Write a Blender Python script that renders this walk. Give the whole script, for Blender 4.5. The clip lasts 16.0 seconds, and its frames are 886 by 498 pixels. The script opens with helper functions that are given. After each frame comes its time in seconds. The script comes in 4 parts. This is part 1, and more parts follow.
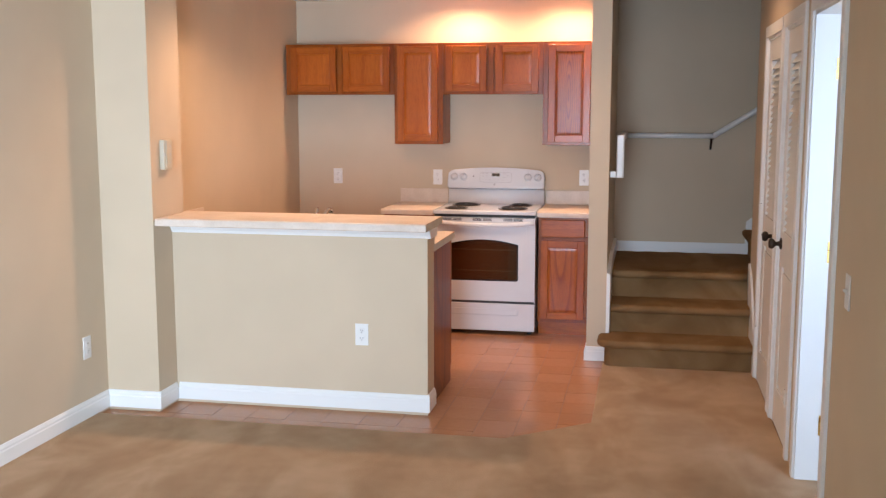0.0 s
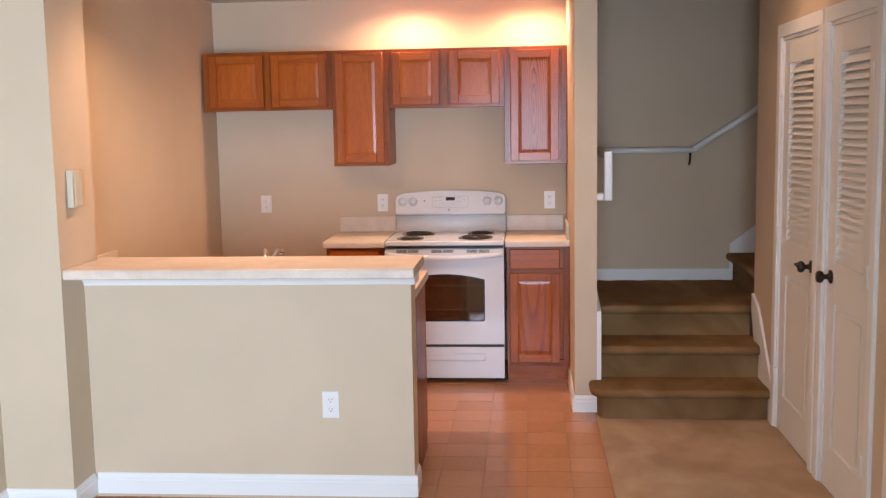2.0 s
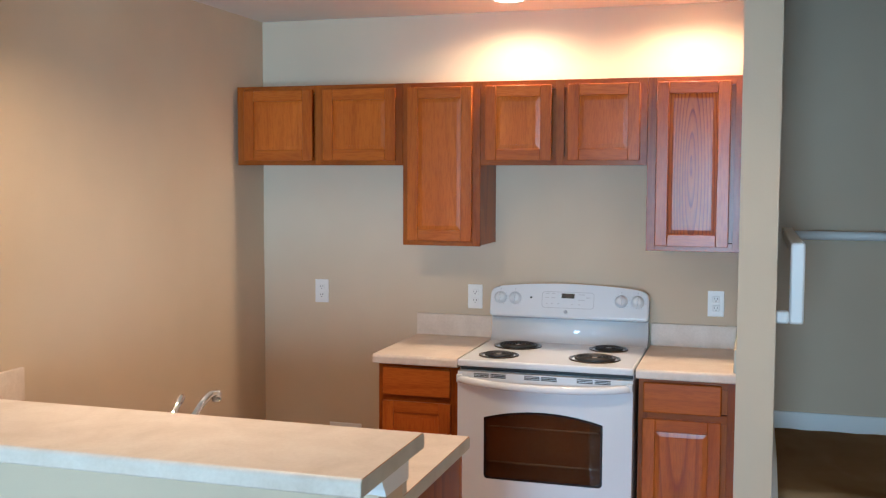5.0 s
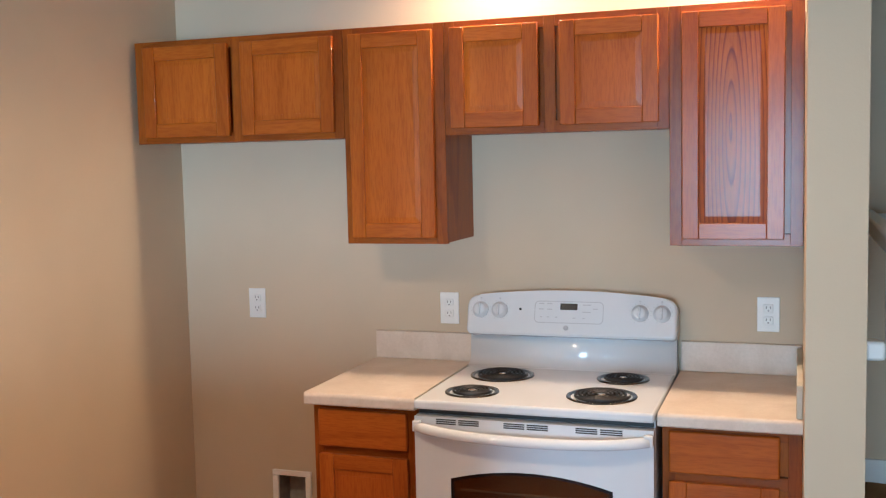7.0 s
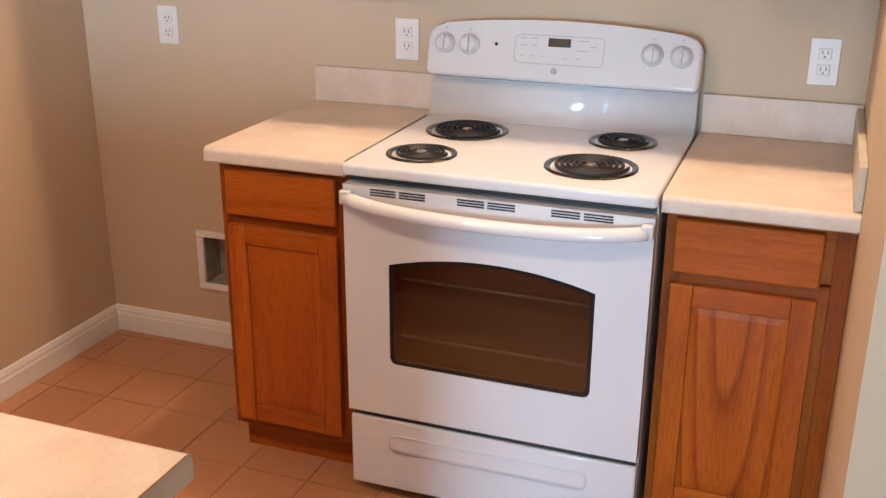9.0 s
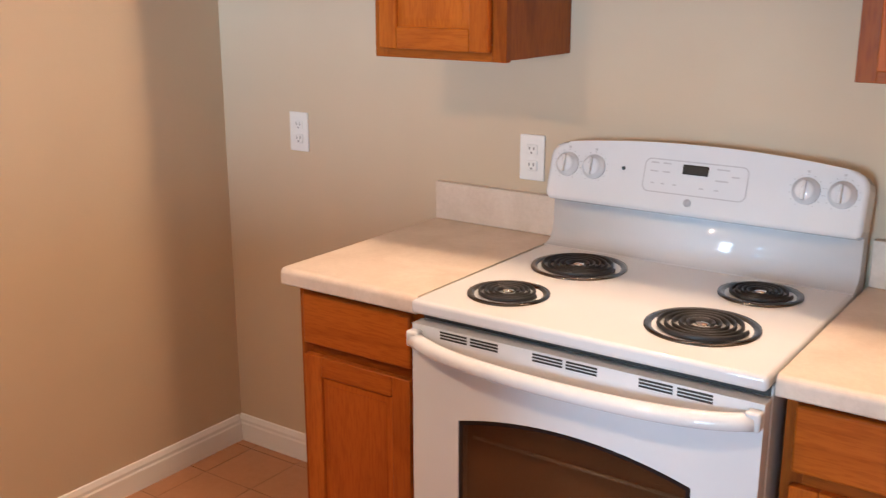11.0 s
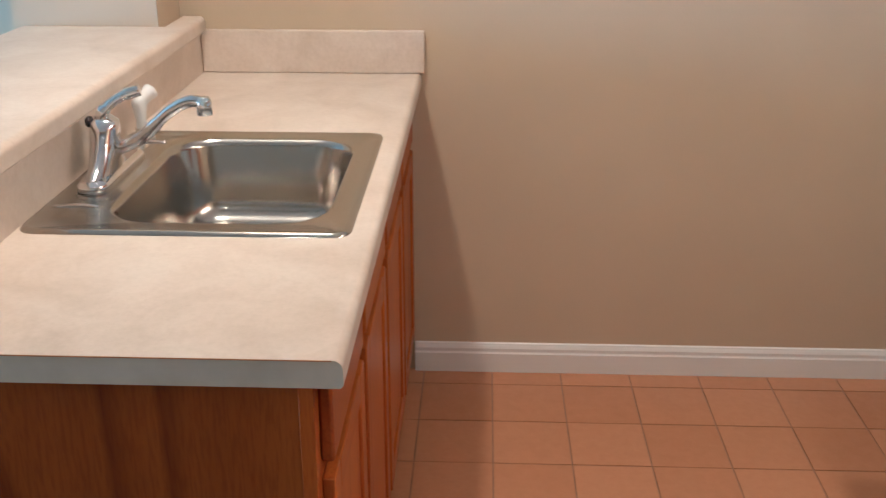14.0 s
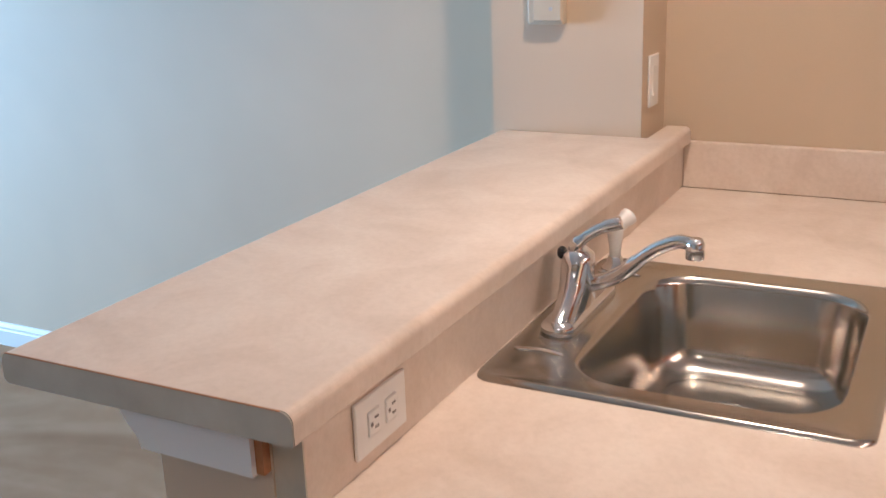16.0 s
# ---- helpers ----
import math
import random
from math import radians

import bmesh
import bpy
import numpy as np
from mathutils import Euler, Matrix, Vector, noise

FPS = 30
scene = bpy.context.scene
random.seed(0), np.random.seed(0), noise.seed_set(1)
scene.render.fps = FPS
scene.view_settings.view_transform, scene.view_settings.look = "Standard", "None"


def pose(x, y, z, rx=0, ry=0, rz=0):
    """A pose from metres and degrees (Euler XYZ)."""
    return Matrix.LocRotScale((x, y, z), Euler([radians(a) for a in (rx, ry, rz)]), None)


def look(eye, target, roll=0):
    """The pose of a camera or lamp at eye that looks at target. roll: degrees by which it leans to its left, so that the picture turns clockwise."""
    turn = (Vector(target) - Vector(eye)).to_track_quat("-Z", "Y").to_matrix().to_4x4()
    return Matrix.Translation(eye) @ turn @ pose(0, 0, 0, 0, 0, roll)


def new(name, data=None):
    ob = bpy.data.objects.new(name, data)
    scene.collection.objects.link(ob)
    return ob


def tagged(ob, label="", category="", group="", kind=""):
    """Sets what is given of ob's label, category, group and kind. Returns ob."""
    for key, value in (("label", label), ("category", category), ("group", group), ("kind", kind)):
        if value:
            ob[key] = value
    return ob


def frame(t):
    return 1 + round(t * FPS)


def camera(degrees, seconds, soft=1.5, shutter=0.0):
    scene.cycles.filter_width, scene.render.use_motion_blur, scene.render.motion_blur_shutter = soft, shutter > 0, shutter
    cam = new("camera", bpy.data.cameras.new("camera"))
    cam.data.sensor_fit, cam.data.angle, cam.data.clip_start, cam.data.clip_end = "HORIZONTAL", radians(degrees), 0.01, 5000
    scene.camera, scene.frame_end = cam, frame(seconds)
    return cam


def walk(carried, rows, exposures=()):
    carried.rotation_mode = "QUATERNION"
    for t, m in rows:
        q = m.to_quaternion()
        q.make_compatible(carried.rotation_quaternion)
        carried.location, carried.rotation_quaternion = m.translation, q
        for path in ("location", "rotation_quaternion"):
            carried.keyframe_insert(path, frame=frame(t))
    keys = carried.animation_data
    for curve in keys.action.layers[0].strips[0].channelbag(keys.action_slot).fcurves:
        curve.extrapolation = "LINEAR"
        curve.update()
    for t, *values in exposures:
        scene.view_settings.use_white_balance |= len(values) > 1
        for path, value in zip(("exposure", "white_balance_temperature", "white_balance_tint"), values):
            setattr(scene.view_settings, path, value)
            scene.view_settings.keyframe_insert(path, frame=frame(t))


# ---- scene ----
PATH = [
    (0, (1.542, -7.974, 1.656), (1.153, -6.031, 1.383), 0.0),
    (0.5, (1.361, -7.844, 1.659), (1.06, -5.887, 1.374), -1.2),
    (1, (1.227, -7.595, 1.67), (0.907, -5.635, 1.431), -1.2),
    (1.5, (1.111, -7.352, 1.675), (0.843, -5.384, 1.438), -0.1),
    (2, (0.91, -7.049, 1.662), (0.744, -5.071, 1.416), -1.0),
    (2.5, (0.84, -6.685, 1.674), (0.653, -4.715, 1.384), -1.7),
    (3, (0.858, -6.337, 1.685), (0.589, -4.368, 1.464), -1.5),
    (3.5, (0.912, -5.951, 1.706), (0.52, -3.997, 1.536), -1.8),
    (4, (1.069, -5.597, 1.708), (0.544, -3.672, 1.57), -1.5),
    (4.5, (1.212, -5.257, 1.706), (0.627, -3.352, 1.532), 0.1),
    (5, (1.215, -4.881, 1.702), (0.636, -2.972, 1.562), 0.2),
    (7.5, (1.145, -3.418, 1.644), (0.465, -1.549, 1.432), -1.2),
    (8, (1.136, -3.206, 1.591), (0.466, -1.404, 1.041), -0.0),
    (8.5, (1.036, -2.99, 1.565), (0.404, -1.228, 0.861), 0.2),
    (11, (1.238, -2.306, 1.576), (0.126, -0.726, 1.058), -0.1),
    (11.5, (1.274, -2.156, 1.564), (-0.068, -0.826, 0.909), -2.0),
    (12, (1.434, -1.977, 1.553), (-0.182, -1.041, 0.838), -1.2),
    (12.5, (1.401, -1.931, 1.516), (-0.329, -1.273, 0.76), -0.6),
    (13, (1.39, -1.882, 1.508), (-0.416, -1.433, 0.776), 0.1),
    (13.5, (1.45, -1.79, 1.508), (-0.393, -1.676, 0.739), 0.2),
    (14, (1.513, -1.737, 1.516), (-0.339, -1.81, 0.765), -0.0),
    (14.5, (1.54, -1.723, 1.518), (-0.312, -2.043, 0.834), -1.6),
    (15, (1.509, -1.739, 1.522), (-0.289, -2.295, 0.846), -2.2),
    (15.5, (1.392, -1.796, 1.521), (-0.346, -2.567, 0.899), -3.0),
    (16, (1.215, -1.891, 1.537), (-0.477, -2.776, 0.944), -2.1),
]
cam = camera(46.8, 16.0, soft=1.25, shutter=0.25)
walk(cam, [(t, look(e, g, r)) for t, e, g, r in PATH],
     exposures=[(0.0, -0.50, 5800, 19), (0.5, -0.47, 6300, 23), (1.0, -0.58, 6750, 28), (1.5, -0.6, 5750, 19), (2.0, -0.58, 5850, 21), (2.5, -0.48, 5320, 17), (3.0, -0.46, 5260, 16),
                (3.5, -0.48, 5220, 15), (4.5, -0.5, 5050, 9), (5.0, -0.55, 4700, 0), (7.5, -0.42, 5000, 3), (8.5, -0.27, 5200, 8), (11.0, -0.24, 5300, 9),
                (12.0, -0.2, 5150, 11), (12.5, -0.15, 4350, 5), (13.5, -0.4, 4020, -2), (14.0, -0.5, 4050, -3), (15.0, -0.57, 3820, -1), (15.5, -0.58, 4050, 2), (16.0, -0.66, 4400, 6)])

# ---- world, daylight and lamps ----
world = bpy.data.worlds.new("sky")
scene.world = world
world.use_nodes = True
wn = world.node_tree.nodes
sky = wn.new("ShaderNodeTexSky")
sky.sky_type, sky.sun_disc = "NISHITA", False
sky.sun_elevation, sky.sun_rotation = radians(50), radians(20)
world.node_tree.links.new(sky.outputs[0], wn["Background"].inputs[0])
wn["Background"].inputs[1].default_value = 0.1

SUN = bpy.data.lights.new("sun", "SUN")
SUN.energy, SUN.angle, SUN.color = 2.5, radians(0.5), (1.0, 0.95, 0.88)
new("sun", SUN).matrix_world = look((0, 20, 24), (0, 0, 0))

CEIL = 2.50          # ceiling height
Y_END = -9.6         # wall behind the walker
TUNGSTEN = (1.0, 0.60, 0.32)


def area_lamp(name, m, w, h, watts, color):
    data = bpy.data.lights.new(name, "AREA")
    data.shape, data.size, data.size_y, data.energy, data.color = "RECTANGLE", w, h, watts, color
    ob = new(name, data)
    ob.matrix_world = m
    return ob


def can_lamp(name, x, y, watts, cone=150, blend=0.6, z=CEIL - 0.012):
    data = bpy.data.lights.new(name, "SPOT")
    data.energy, data.color, data.spot_size, data.spot_blend = watts, TUNGSTEN, radians(cone), blend
    data.shadow_soft_size = 0.045
    ob = new(name, data)
    ob.matrix_world = look((x, y, z), (x, y + 0.001, 0))
    return ob


# daylight through the wide window behind the walker
day = area_lamp("daylight", look((0.75, Y_END + 0.30, 1.15), (-1.7, -3.0, 0.95)), 1.5, 1.9, 148, (0.73, 0.89, 0.96))
day.data.spread = radians(81)
# lamp added in an unseen window beyond the doorway to brighten its jamb
area_lamp("daylight", look((3.05, -5.27, 1.4), (2.6, -3.3, 1.1)), 0.8, 1.2, 52, (0.66, 0.85, 1.0))
# the last one, over the hall, is unseen and added to light the stairs
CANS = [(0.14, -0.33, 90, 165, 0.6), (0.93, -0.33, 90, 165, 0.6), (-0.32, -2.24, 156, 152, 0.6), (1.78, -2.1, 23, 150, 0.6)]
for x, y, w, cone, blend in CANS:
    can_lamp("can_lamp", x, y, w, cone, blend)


# ---- materials ----
def material(name, rough=0.5, metal=0.0, color=(0.5, 0.5, 0.5)):
    m = bpy.data.materials.new(name)
    m.use_nodes = True
    nt = m.node_tree
    b = nt.nodes["Principled BSDF"]
    b.inputs["Roughness"].default_value = rough
    b.inputs["Metallic"].default_value = metal
    b.inputs["Base Color"].default_value = (*color, 1)
    return m, nt, b


def node(nt, kind, **values):
    n = nt.nodes.new(kind)
    for k, v in values.items():
        n.inputs[k.replace("_", " ")].default_value = v
    return n


def coords(nt, scale=(1, 1, 1), which="Object", turn=(0, 0, 0)):
    tc = nt.nodes.new("ShaderNodeTexCoord")
    mp = nt.nodes.new("ShaderNodeMapping")
    mp.inputs["Scale"].default_value = scale
    mp.inputs["Rotation"].default_value = turn
    nt.links.new(tc.outputs[which], mp.inputs["Vector"])
    return mp.outputs["Vector"]


def noise_tex(nt, vec, scale, detail=4.0, rough=0.55, distort=0.0):
    n = node(nt, "ShaderNodeTexNoise", Scale=scale, Detail=detail, Roughness=rough, Distortion=distort)
    nt.links.new(vec, n.inputs["Vector"])
    return n.outputs["Fac"]


def ramp(nt, fac, stops):
    r = nt.nodes.new("ShaderNodeValToRGB")
    els = r.color_ramp.elements
    while len(els) < len(stops):
        els.new(0.5)
    for e, (p, c) in zip(els, stops):
        e.position, e.color = p, (*c, 1)
    nt.links.new(fac, r.inputs["Fac"])
    return r.outputs["Color"]


def mix(nt, fac, a, b, mode="MIX"):
    m = nt.nodes.new("ShaderNodeMix")
    m.data_type, m.blend_type = "RGBA", mode
    for sock, v in ((m.inputs[0], fac), (m.inputs[6], a), (m.inputs[7], b)):
        if hasattr(v, "is_linked"):
            nt.links.new(v, sock)
        elif isinstance(v, tuple):
            sock.default_value = (*v, 1)
        else:
            sock.default_value = v
    return m.outputs[2]


def bump(nt, b, height, strength=0.2, dist=0.002):
    n = node(nt, "ShaderNodeBump", Strength=strength, Distance=dist)
    nt.links.new(height, n.inputs["Height"])
    nt.links.new(n.outputs["Normal"], b.inputs["Normal"])


def rough_from(nt, b, fac, lo, hi):
    mr = node(nt, "ShaderNodeMapRange", To_Min=lo, To_Max=hi)
    nt.links.new(fac, mr.inputs["Value"])
    nt.links.new(mr.outputs["Result"], b.inputs["Roughness"])


def scaled(c, k):
    return tuple(min(1.0, v * k) for v in c)


def paint(name, color, rough, peel=0.25, blotch=0.06):
    m, nt, b = material(name, rough)
    v = coords(nt)
    big = noise_tex(nt, v, 1.3, 3.0)
    nt.links.new(ramp(nt, big, [(0.3, scaled(color, 1 - blotch)), (0.7, scaled(color, 1 + blotch))]), b.inputs["Base Color"])
    fine = noise_tex(nt, v, 140, 3.0)
    bump(nt, b, fine, peel, 0.0012)
    return m


def oak(name, grain="z", bold=0.45, dark=(0.66, 0.53, 0.42), lines=11.0, eye=False, tone=1.0):
    m, nt, b = material(name, 0.42)
    tc = nt.nodes.new("ShaderNodeTexCoord")
    info = nt.nodes.new("ShaderNodeObjectInfo")
    shift = nt.nodes.new("ShaderNodeVectorMath")
    shift.operation = "MULTIPLY_ADD"
    nt.links.new(info.outputs["Random"], shift.inputs[0])
    shift.inputs[1].default_value = (7.0, 5.0, 3.0)
    nt.links.new(tc.outputs["Object"], shift.inputs[2])
    long_way = {"x": (0.10, 1, 1), "y": (1, 0.10, 1), "z": (1, 1, 0.10)}[grain]
    mp = nt.nodes.new("ShaderNodeMapping")
    mp.inputs["Scale"].default_value = long_way
    nt.links.new(shift.outputs[0], mp.inputs["Vector"])
    v = mp.outputs["Vector"]
    # growth rings as contour lines of a slow field: cathedral grain
    field = noise_tex(nt, v, 3.6, 1.0, 0.3, 0.1)
    if eye:                                     # long ovals about the middle of the board
        gp = nt.nodes.new("ShaderNodeMapping")
        gp.inputs["Location"].default_value = (-0.47, 0.0, -0.155)
        gp.inputs["Scale"].default_value = (1.0, 0.0, 0.31)
        nt.links.new(tc.outputs["Generated"], gp.inputs["Vector"])
        far = nt.nodes.new("ShaderNodeVectorMath")
        far.operation = "LENGTH"
        nt.links.new(gp.outputs["Vector"], far.inputs[0])
        wob = nt.nodes.new("ShaderNodeMath")
        wob.operation = "MULTIPLY_ADD"
        nt.links.new(field, wob.inputs[0])
        wob.inputs[1].default_value = 0.35
        nt.links.new(far.outputs["Value"], wob.inputs[2])
        field = wob.outputs[0]
    rings = nt.nodes.new("ShaderNodeMath")
    rings.operation = "MULTIPLY"
    rings.inputs[1].default_value = lines
    nt.links.new(field, rings.inputs[0])
    saw = nt.nodes.new("ShaderNodeMath")
    saw.operation = "FRACT"
    nt.links.new(rings.outputs[0], saw.inputs[0])
    pores = noise_tex(nt, v, 190, 3.0, 0.6)
    slow = noise_tex(nt, v, 5.0, 3.0)
    base = ramp(nt, slow, [(0.3, scaled((0.32, 0.071, 0.003), tone)), (0.7, scaled((0.48, 0.131, 0.008), tone))])
    ring = ramp(nt, saw.outputs[0], [(0.0, (1, 1, 1)), (0.55, (0.93, 0.90, 0.86)), (0.88, dark), (1.0, (1, 1, 1))])
    pore = ramp(nt, pores, [(0.38, (0.74, 0.62, 0.52)), (0.55, (1, 1, 1))])
    col = mix(nt, bold, base, ring, "MULTIPLY")
    col = mix(nt, 0.6, col, pore, "MULTIPLY")
    nt.links.new(col, b.inputs["Base Color"])
    rough_from(nt, b, pores, 0.36, 0.50)
    b.inputs["Specular IOR Level"].default_value = 0.06
    b.inputs["Coat Weight"].default_value = 0.42
    b.inputs["Coat Roughness"].default_value = 0.22
    bump(nt, b, pores, 0.12, 0.0006)
    return m


def laminate():
    m, nt, b = material("laminate", 0.42)
    v = coords(nt)
    big = noise_tex(nt, v, 6.0, 5.0, 0.6, 0.6)
    fine = noise_tex(nt, v, 90.0, 4.0, 0.7)
    c1 = ramp(nt, big, [(0.28, (0.60, 0.50, 0.405)), (0.5, (0.68, 0.58, 0.485)), (0.72, (0.75, 0.66, 0.565))])
    c2 = ramp(nt, fine, [(0.3, (0.86, 0.845, 0.81)), (0.6, (1, 1, 1))])
    nt.links.new(mix(nt, 0.55, c1, c2, "MULTIPLY"), b.inputs["Base Color"])
    rough_from(nt, b, fine, 0.36, 0.5)
    bump(nt, b, fine, 0.04, 0.0005)
    return m


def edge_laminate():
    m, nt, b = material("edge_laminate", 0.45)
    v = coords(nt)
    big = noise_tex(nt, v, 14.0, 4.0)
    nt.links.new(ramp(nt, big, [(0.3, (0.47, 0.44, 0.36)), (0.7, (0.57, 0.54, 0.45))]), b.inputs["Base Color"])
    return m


def carpet(name, dark, middle, light):
    m, nt, b = material(name, 1.0)
    v = coords(nt)
    big = noise_tex(nt, coords(nt, (1.0, 0.5, 1.0), turn=(0, 0, radians(28))), 2.4, 3.0, 0.5, 0.9)
    mid = noise_tex(nt, v, 9.0, 3.0, 0.5)
    fine = noise_tex(nt, v, 420.0, 3.0, 0.8)
    c = ramp(nt, big, [(0.34, dark), (0.50, middle), (0.64, light)])
    c = mix(nt, 0.3, c, ramp(nt, mid, [(0.3, (0.72, 0.70, 0.66)), (0.65, (1, 1, 1))]), "MULTIPLY")
    c = mix(nt, 0.55, c, ramp(nt, fine, [(0.3, (0.62, 0.58, 0.52)), (0.65, (1, 1, 1))]), "MULTIPLY")
    nt.links.new(c, b.inputs["Base Color"])
    b.inputs["Specular IOR Level"].default_value = 0.1
    bump(nt, b, fine, 0.9, 0.006)
    return m


def floor_tile():
    m, nt, b = material("floor_tile", 0.38)
    info = nt.nodes.new("ShaderNodeObjectInfo")
    shift = nt.nodes.new("ShaderNodeVectorMath")
    shift.operation = "MULTIPLY_ADD"
    nt.links.new(info.outputs["Random"], shift.inputs[0])
    shift.inputs[1].default_value = (37.0, 23.0, 11.0)
    nt.links.new(coords(nt), shift.inputs[2])
    v = shift.outputs[0]
    tone = ramp(nt, info.outputs["Random"], [(0.0, (0.47, 0.228, 0.112)), (1.0, (0.53, 0.268, 0.138))])
    spots = noise_tex(nt, v, 34.0, 5.0, 0.7)
    c = mix(nt, 0.30, tone, ramp(nt, spots, [(0.3, (0.74, 0.68, 0.62)), (0.7, (1, 1, 1))]), "MULTIPLY")
    nt.links.new(c, b.inputs["Base Color"])
    rough_from(nt, b, spots, 0.25, 0.28)
    b.inputs["Specular IOR Level"].default_value = 0.32
    return m


def plain(name, color, rough, metal=0.0, vary=0.05, scale=30.0, relief=0.03):
    m, nt, b = material(name, rough, metal)
    v = coords(nt)
    f = noise_tex(nt, v, scale, 4.0)
    nt.links.new(ramp(nt, f, [(0.3, scaled(color, 1 - vary)), (0.7, scaled(color, 1 + vary))]), b.inputs["Base Color"])
    rough_from(nt, b, f, rough * 0.85, min(1.0, rough * 1.15))
    if relief:
        bump(nt, b, f, relief, 0.0008)
    return m


def brushed_steel():
    m, nt, b = material("brushed_steel", 0.28, 1.0)
    v = coords(nt, (1.0, 60.0, 1.0))
    f = noise_tex(nt, v, 30.0, 2.0)
    nt.links.new(ramp(nt, f, [(0.3, (0.50, 0.475, 0.43)), (0.7, (0.515, 0.49, 0.445))]), b.inputs["Base Color"])
    rough_from(nt, b, f, 0.19, 0.205)
    return m


WALL = paint("wall_paint", (0.575, 0.465, 0.325), 0.62)
CEILING = paint("ceiling_paint", (0.74, 0.72, 0.67), 0.8, 0.5)
TRIM = paint("white_trim_paint", (0.80, 0.80, 0.78), 0.35, 0.06, 0.02)
DOORPAINT = paint("white_door_paint", (0.76, 0.75, 0.71), 0.4, 0.08, 0.03)
OAK, OAK_X = oak("oak_upright", "z"), oak("oak_level", "x")
OAK_FRAME, OAK_FRAME_X = oak("oak_frame_upright", "z", 0.7, tone=0.72), oak("oak_frame_level", "x", 0.7, tone=0.72)
OAK_PANEL = oak("oak_panel", "z", 0.35, tone=1.14)
OAK_EYE = oak("oak_cathedral", "z", 1.0, (0.42, 0.28, 0.18), 17.0, True)
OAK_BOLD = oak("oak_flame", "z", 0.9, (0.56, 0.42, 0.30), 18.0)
# end panel's oak, darkened to put the shade of that side into its colour
OAK_END_SHADE = oak("oak_end_shade", "z", 0.8, (0.50, 0.36, 0.24), 9.0, tone=0.62)
LAM, LAM_EDGE = laminate(), edge_laminate()
CARPET = carpet("carpet", (0.50, 0.345, 0.215), (0.58, 0.410, 0.262), (0.67, 0.490, 0.325))
# the carpet again, darkened and browned to stand for shade on the stairs
STAIR_CARPET = carpet("shaded_stair_carpet", (0.26, 0.148, 0.062), (0.34, 0.202, 0.090), (0.43, 0.272, 0.128))
TILE = floor_tile()
GROUT = plain("grout", (0.29, 0.155, 0.085), 0.9, 0, 0.12, 60, 0.2)
ENAMEL = plain("white_enamel", (0.68, 0.70, 0.73), 0.075, 0, 0.015, 8, 0.0)
ENAMEL_GREY = plain("grey_print", (0.47, 0.48, 0.51), 0.4, 0, 0.04)
PLASTIC = plain("white_plastic", (0.78, 0.77, 0.74), 0.35, 0, 0.02, 20, 0.0)
SLOT = plain("dark_slot", (0.03, 0.03, 0.03), 0.6)
OUTLET_SLOT = plain("outlet_slot", (0.20, 0.19, 0.18), 0.6)
COIL = plain("black_coil", (0.025, 0.025, 0.027), 0.45, 0.3, 0.2, 50)
CHROME = plain("chrome", (0.82, 0.83, 0.85), 0.07, 1.0, 0.02, 10, 0.0)
DRIP = plain("drip_pan_metal", (0.15, 0.14, 0.13), 0.16, 1.0, 0.15, 25, 0.0)
STEEL = brushed_steel()
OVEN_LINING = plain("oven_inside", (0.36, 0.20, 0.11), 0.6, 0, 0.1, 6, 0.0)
RACK = plain("oven_rack", (0.85, 0.78, 0.7), 0.4, 0.3)
BRONZE = plain("dark_bronze", (0.045, 0.035, 0.03), 0.35, 0.8, 0.2)
BRASS = plain("brass", (0.72, 0.50, 0.16), 0.28, 1.0, 0.08)
BLACK = plain("black_display", (0.012, 0.012, 0.014), 0.2, 0, 0.1)
# greyed plastic: the shade inside the recess is put into the colour
BOX_SHADE = plain("plumbing_box_shade", (0.32, 0.30, 0.27), 0.7, 0, 0.2)
RUBBER = plain("dark_rubber", (0.04, 0.04, 0.04), 0.7)
WOOD_RAW = plain("raw_wood_edge", (0.42, 0.20, 0.08), 0.6, 0, 0.2, 40, 0.1)
BEIGEBOX = plain("beige_plastic", (0.55, 0.49, 0.37), 0.45, 0, 0.03, 20, 0.0)

GLASS, _nt, _b = material("oven_glass", 0.05, 0.0, (0.014, 0.009, 0.006))
_b.inputs["IOR"].default_value = 2.3              # coated double glazing
_clear = _nt.nodes.new("ShaderNodeBsdfTransparent")
_clear.inputs["Color"].default_value = (0.74, 0.58, 0.42, 1)
_both = _nt.nodes.new("ShaderNodeMixShader")
_both.inputs[0].default_value = 0.5
_nt.links.new(_clear.outputs[0], _both.inputs[1])
_nt.links.new(_b.outputs[0], _both.inputs[2])
_nt.links.new(_both.outputs[0], _nt.nodes["Material Output"].inputs["Surface"])
WINDOW_GLASS, _nt, _b = material("window_glass", 0.0, 0.0, (1, 1, 1))
_b.inputs["Transmission Weight"].default_value = 1.0
LAMP_ON, _nt, _b = material("lamp_lens", 0.4, 0.0, (1, 0.9, 0.75))
_b.inputs["Emission Color"].default_value = (1.0, 0.74, 0.45, 1)
_b.inputs["Emission Strength"].default_value = 25.0


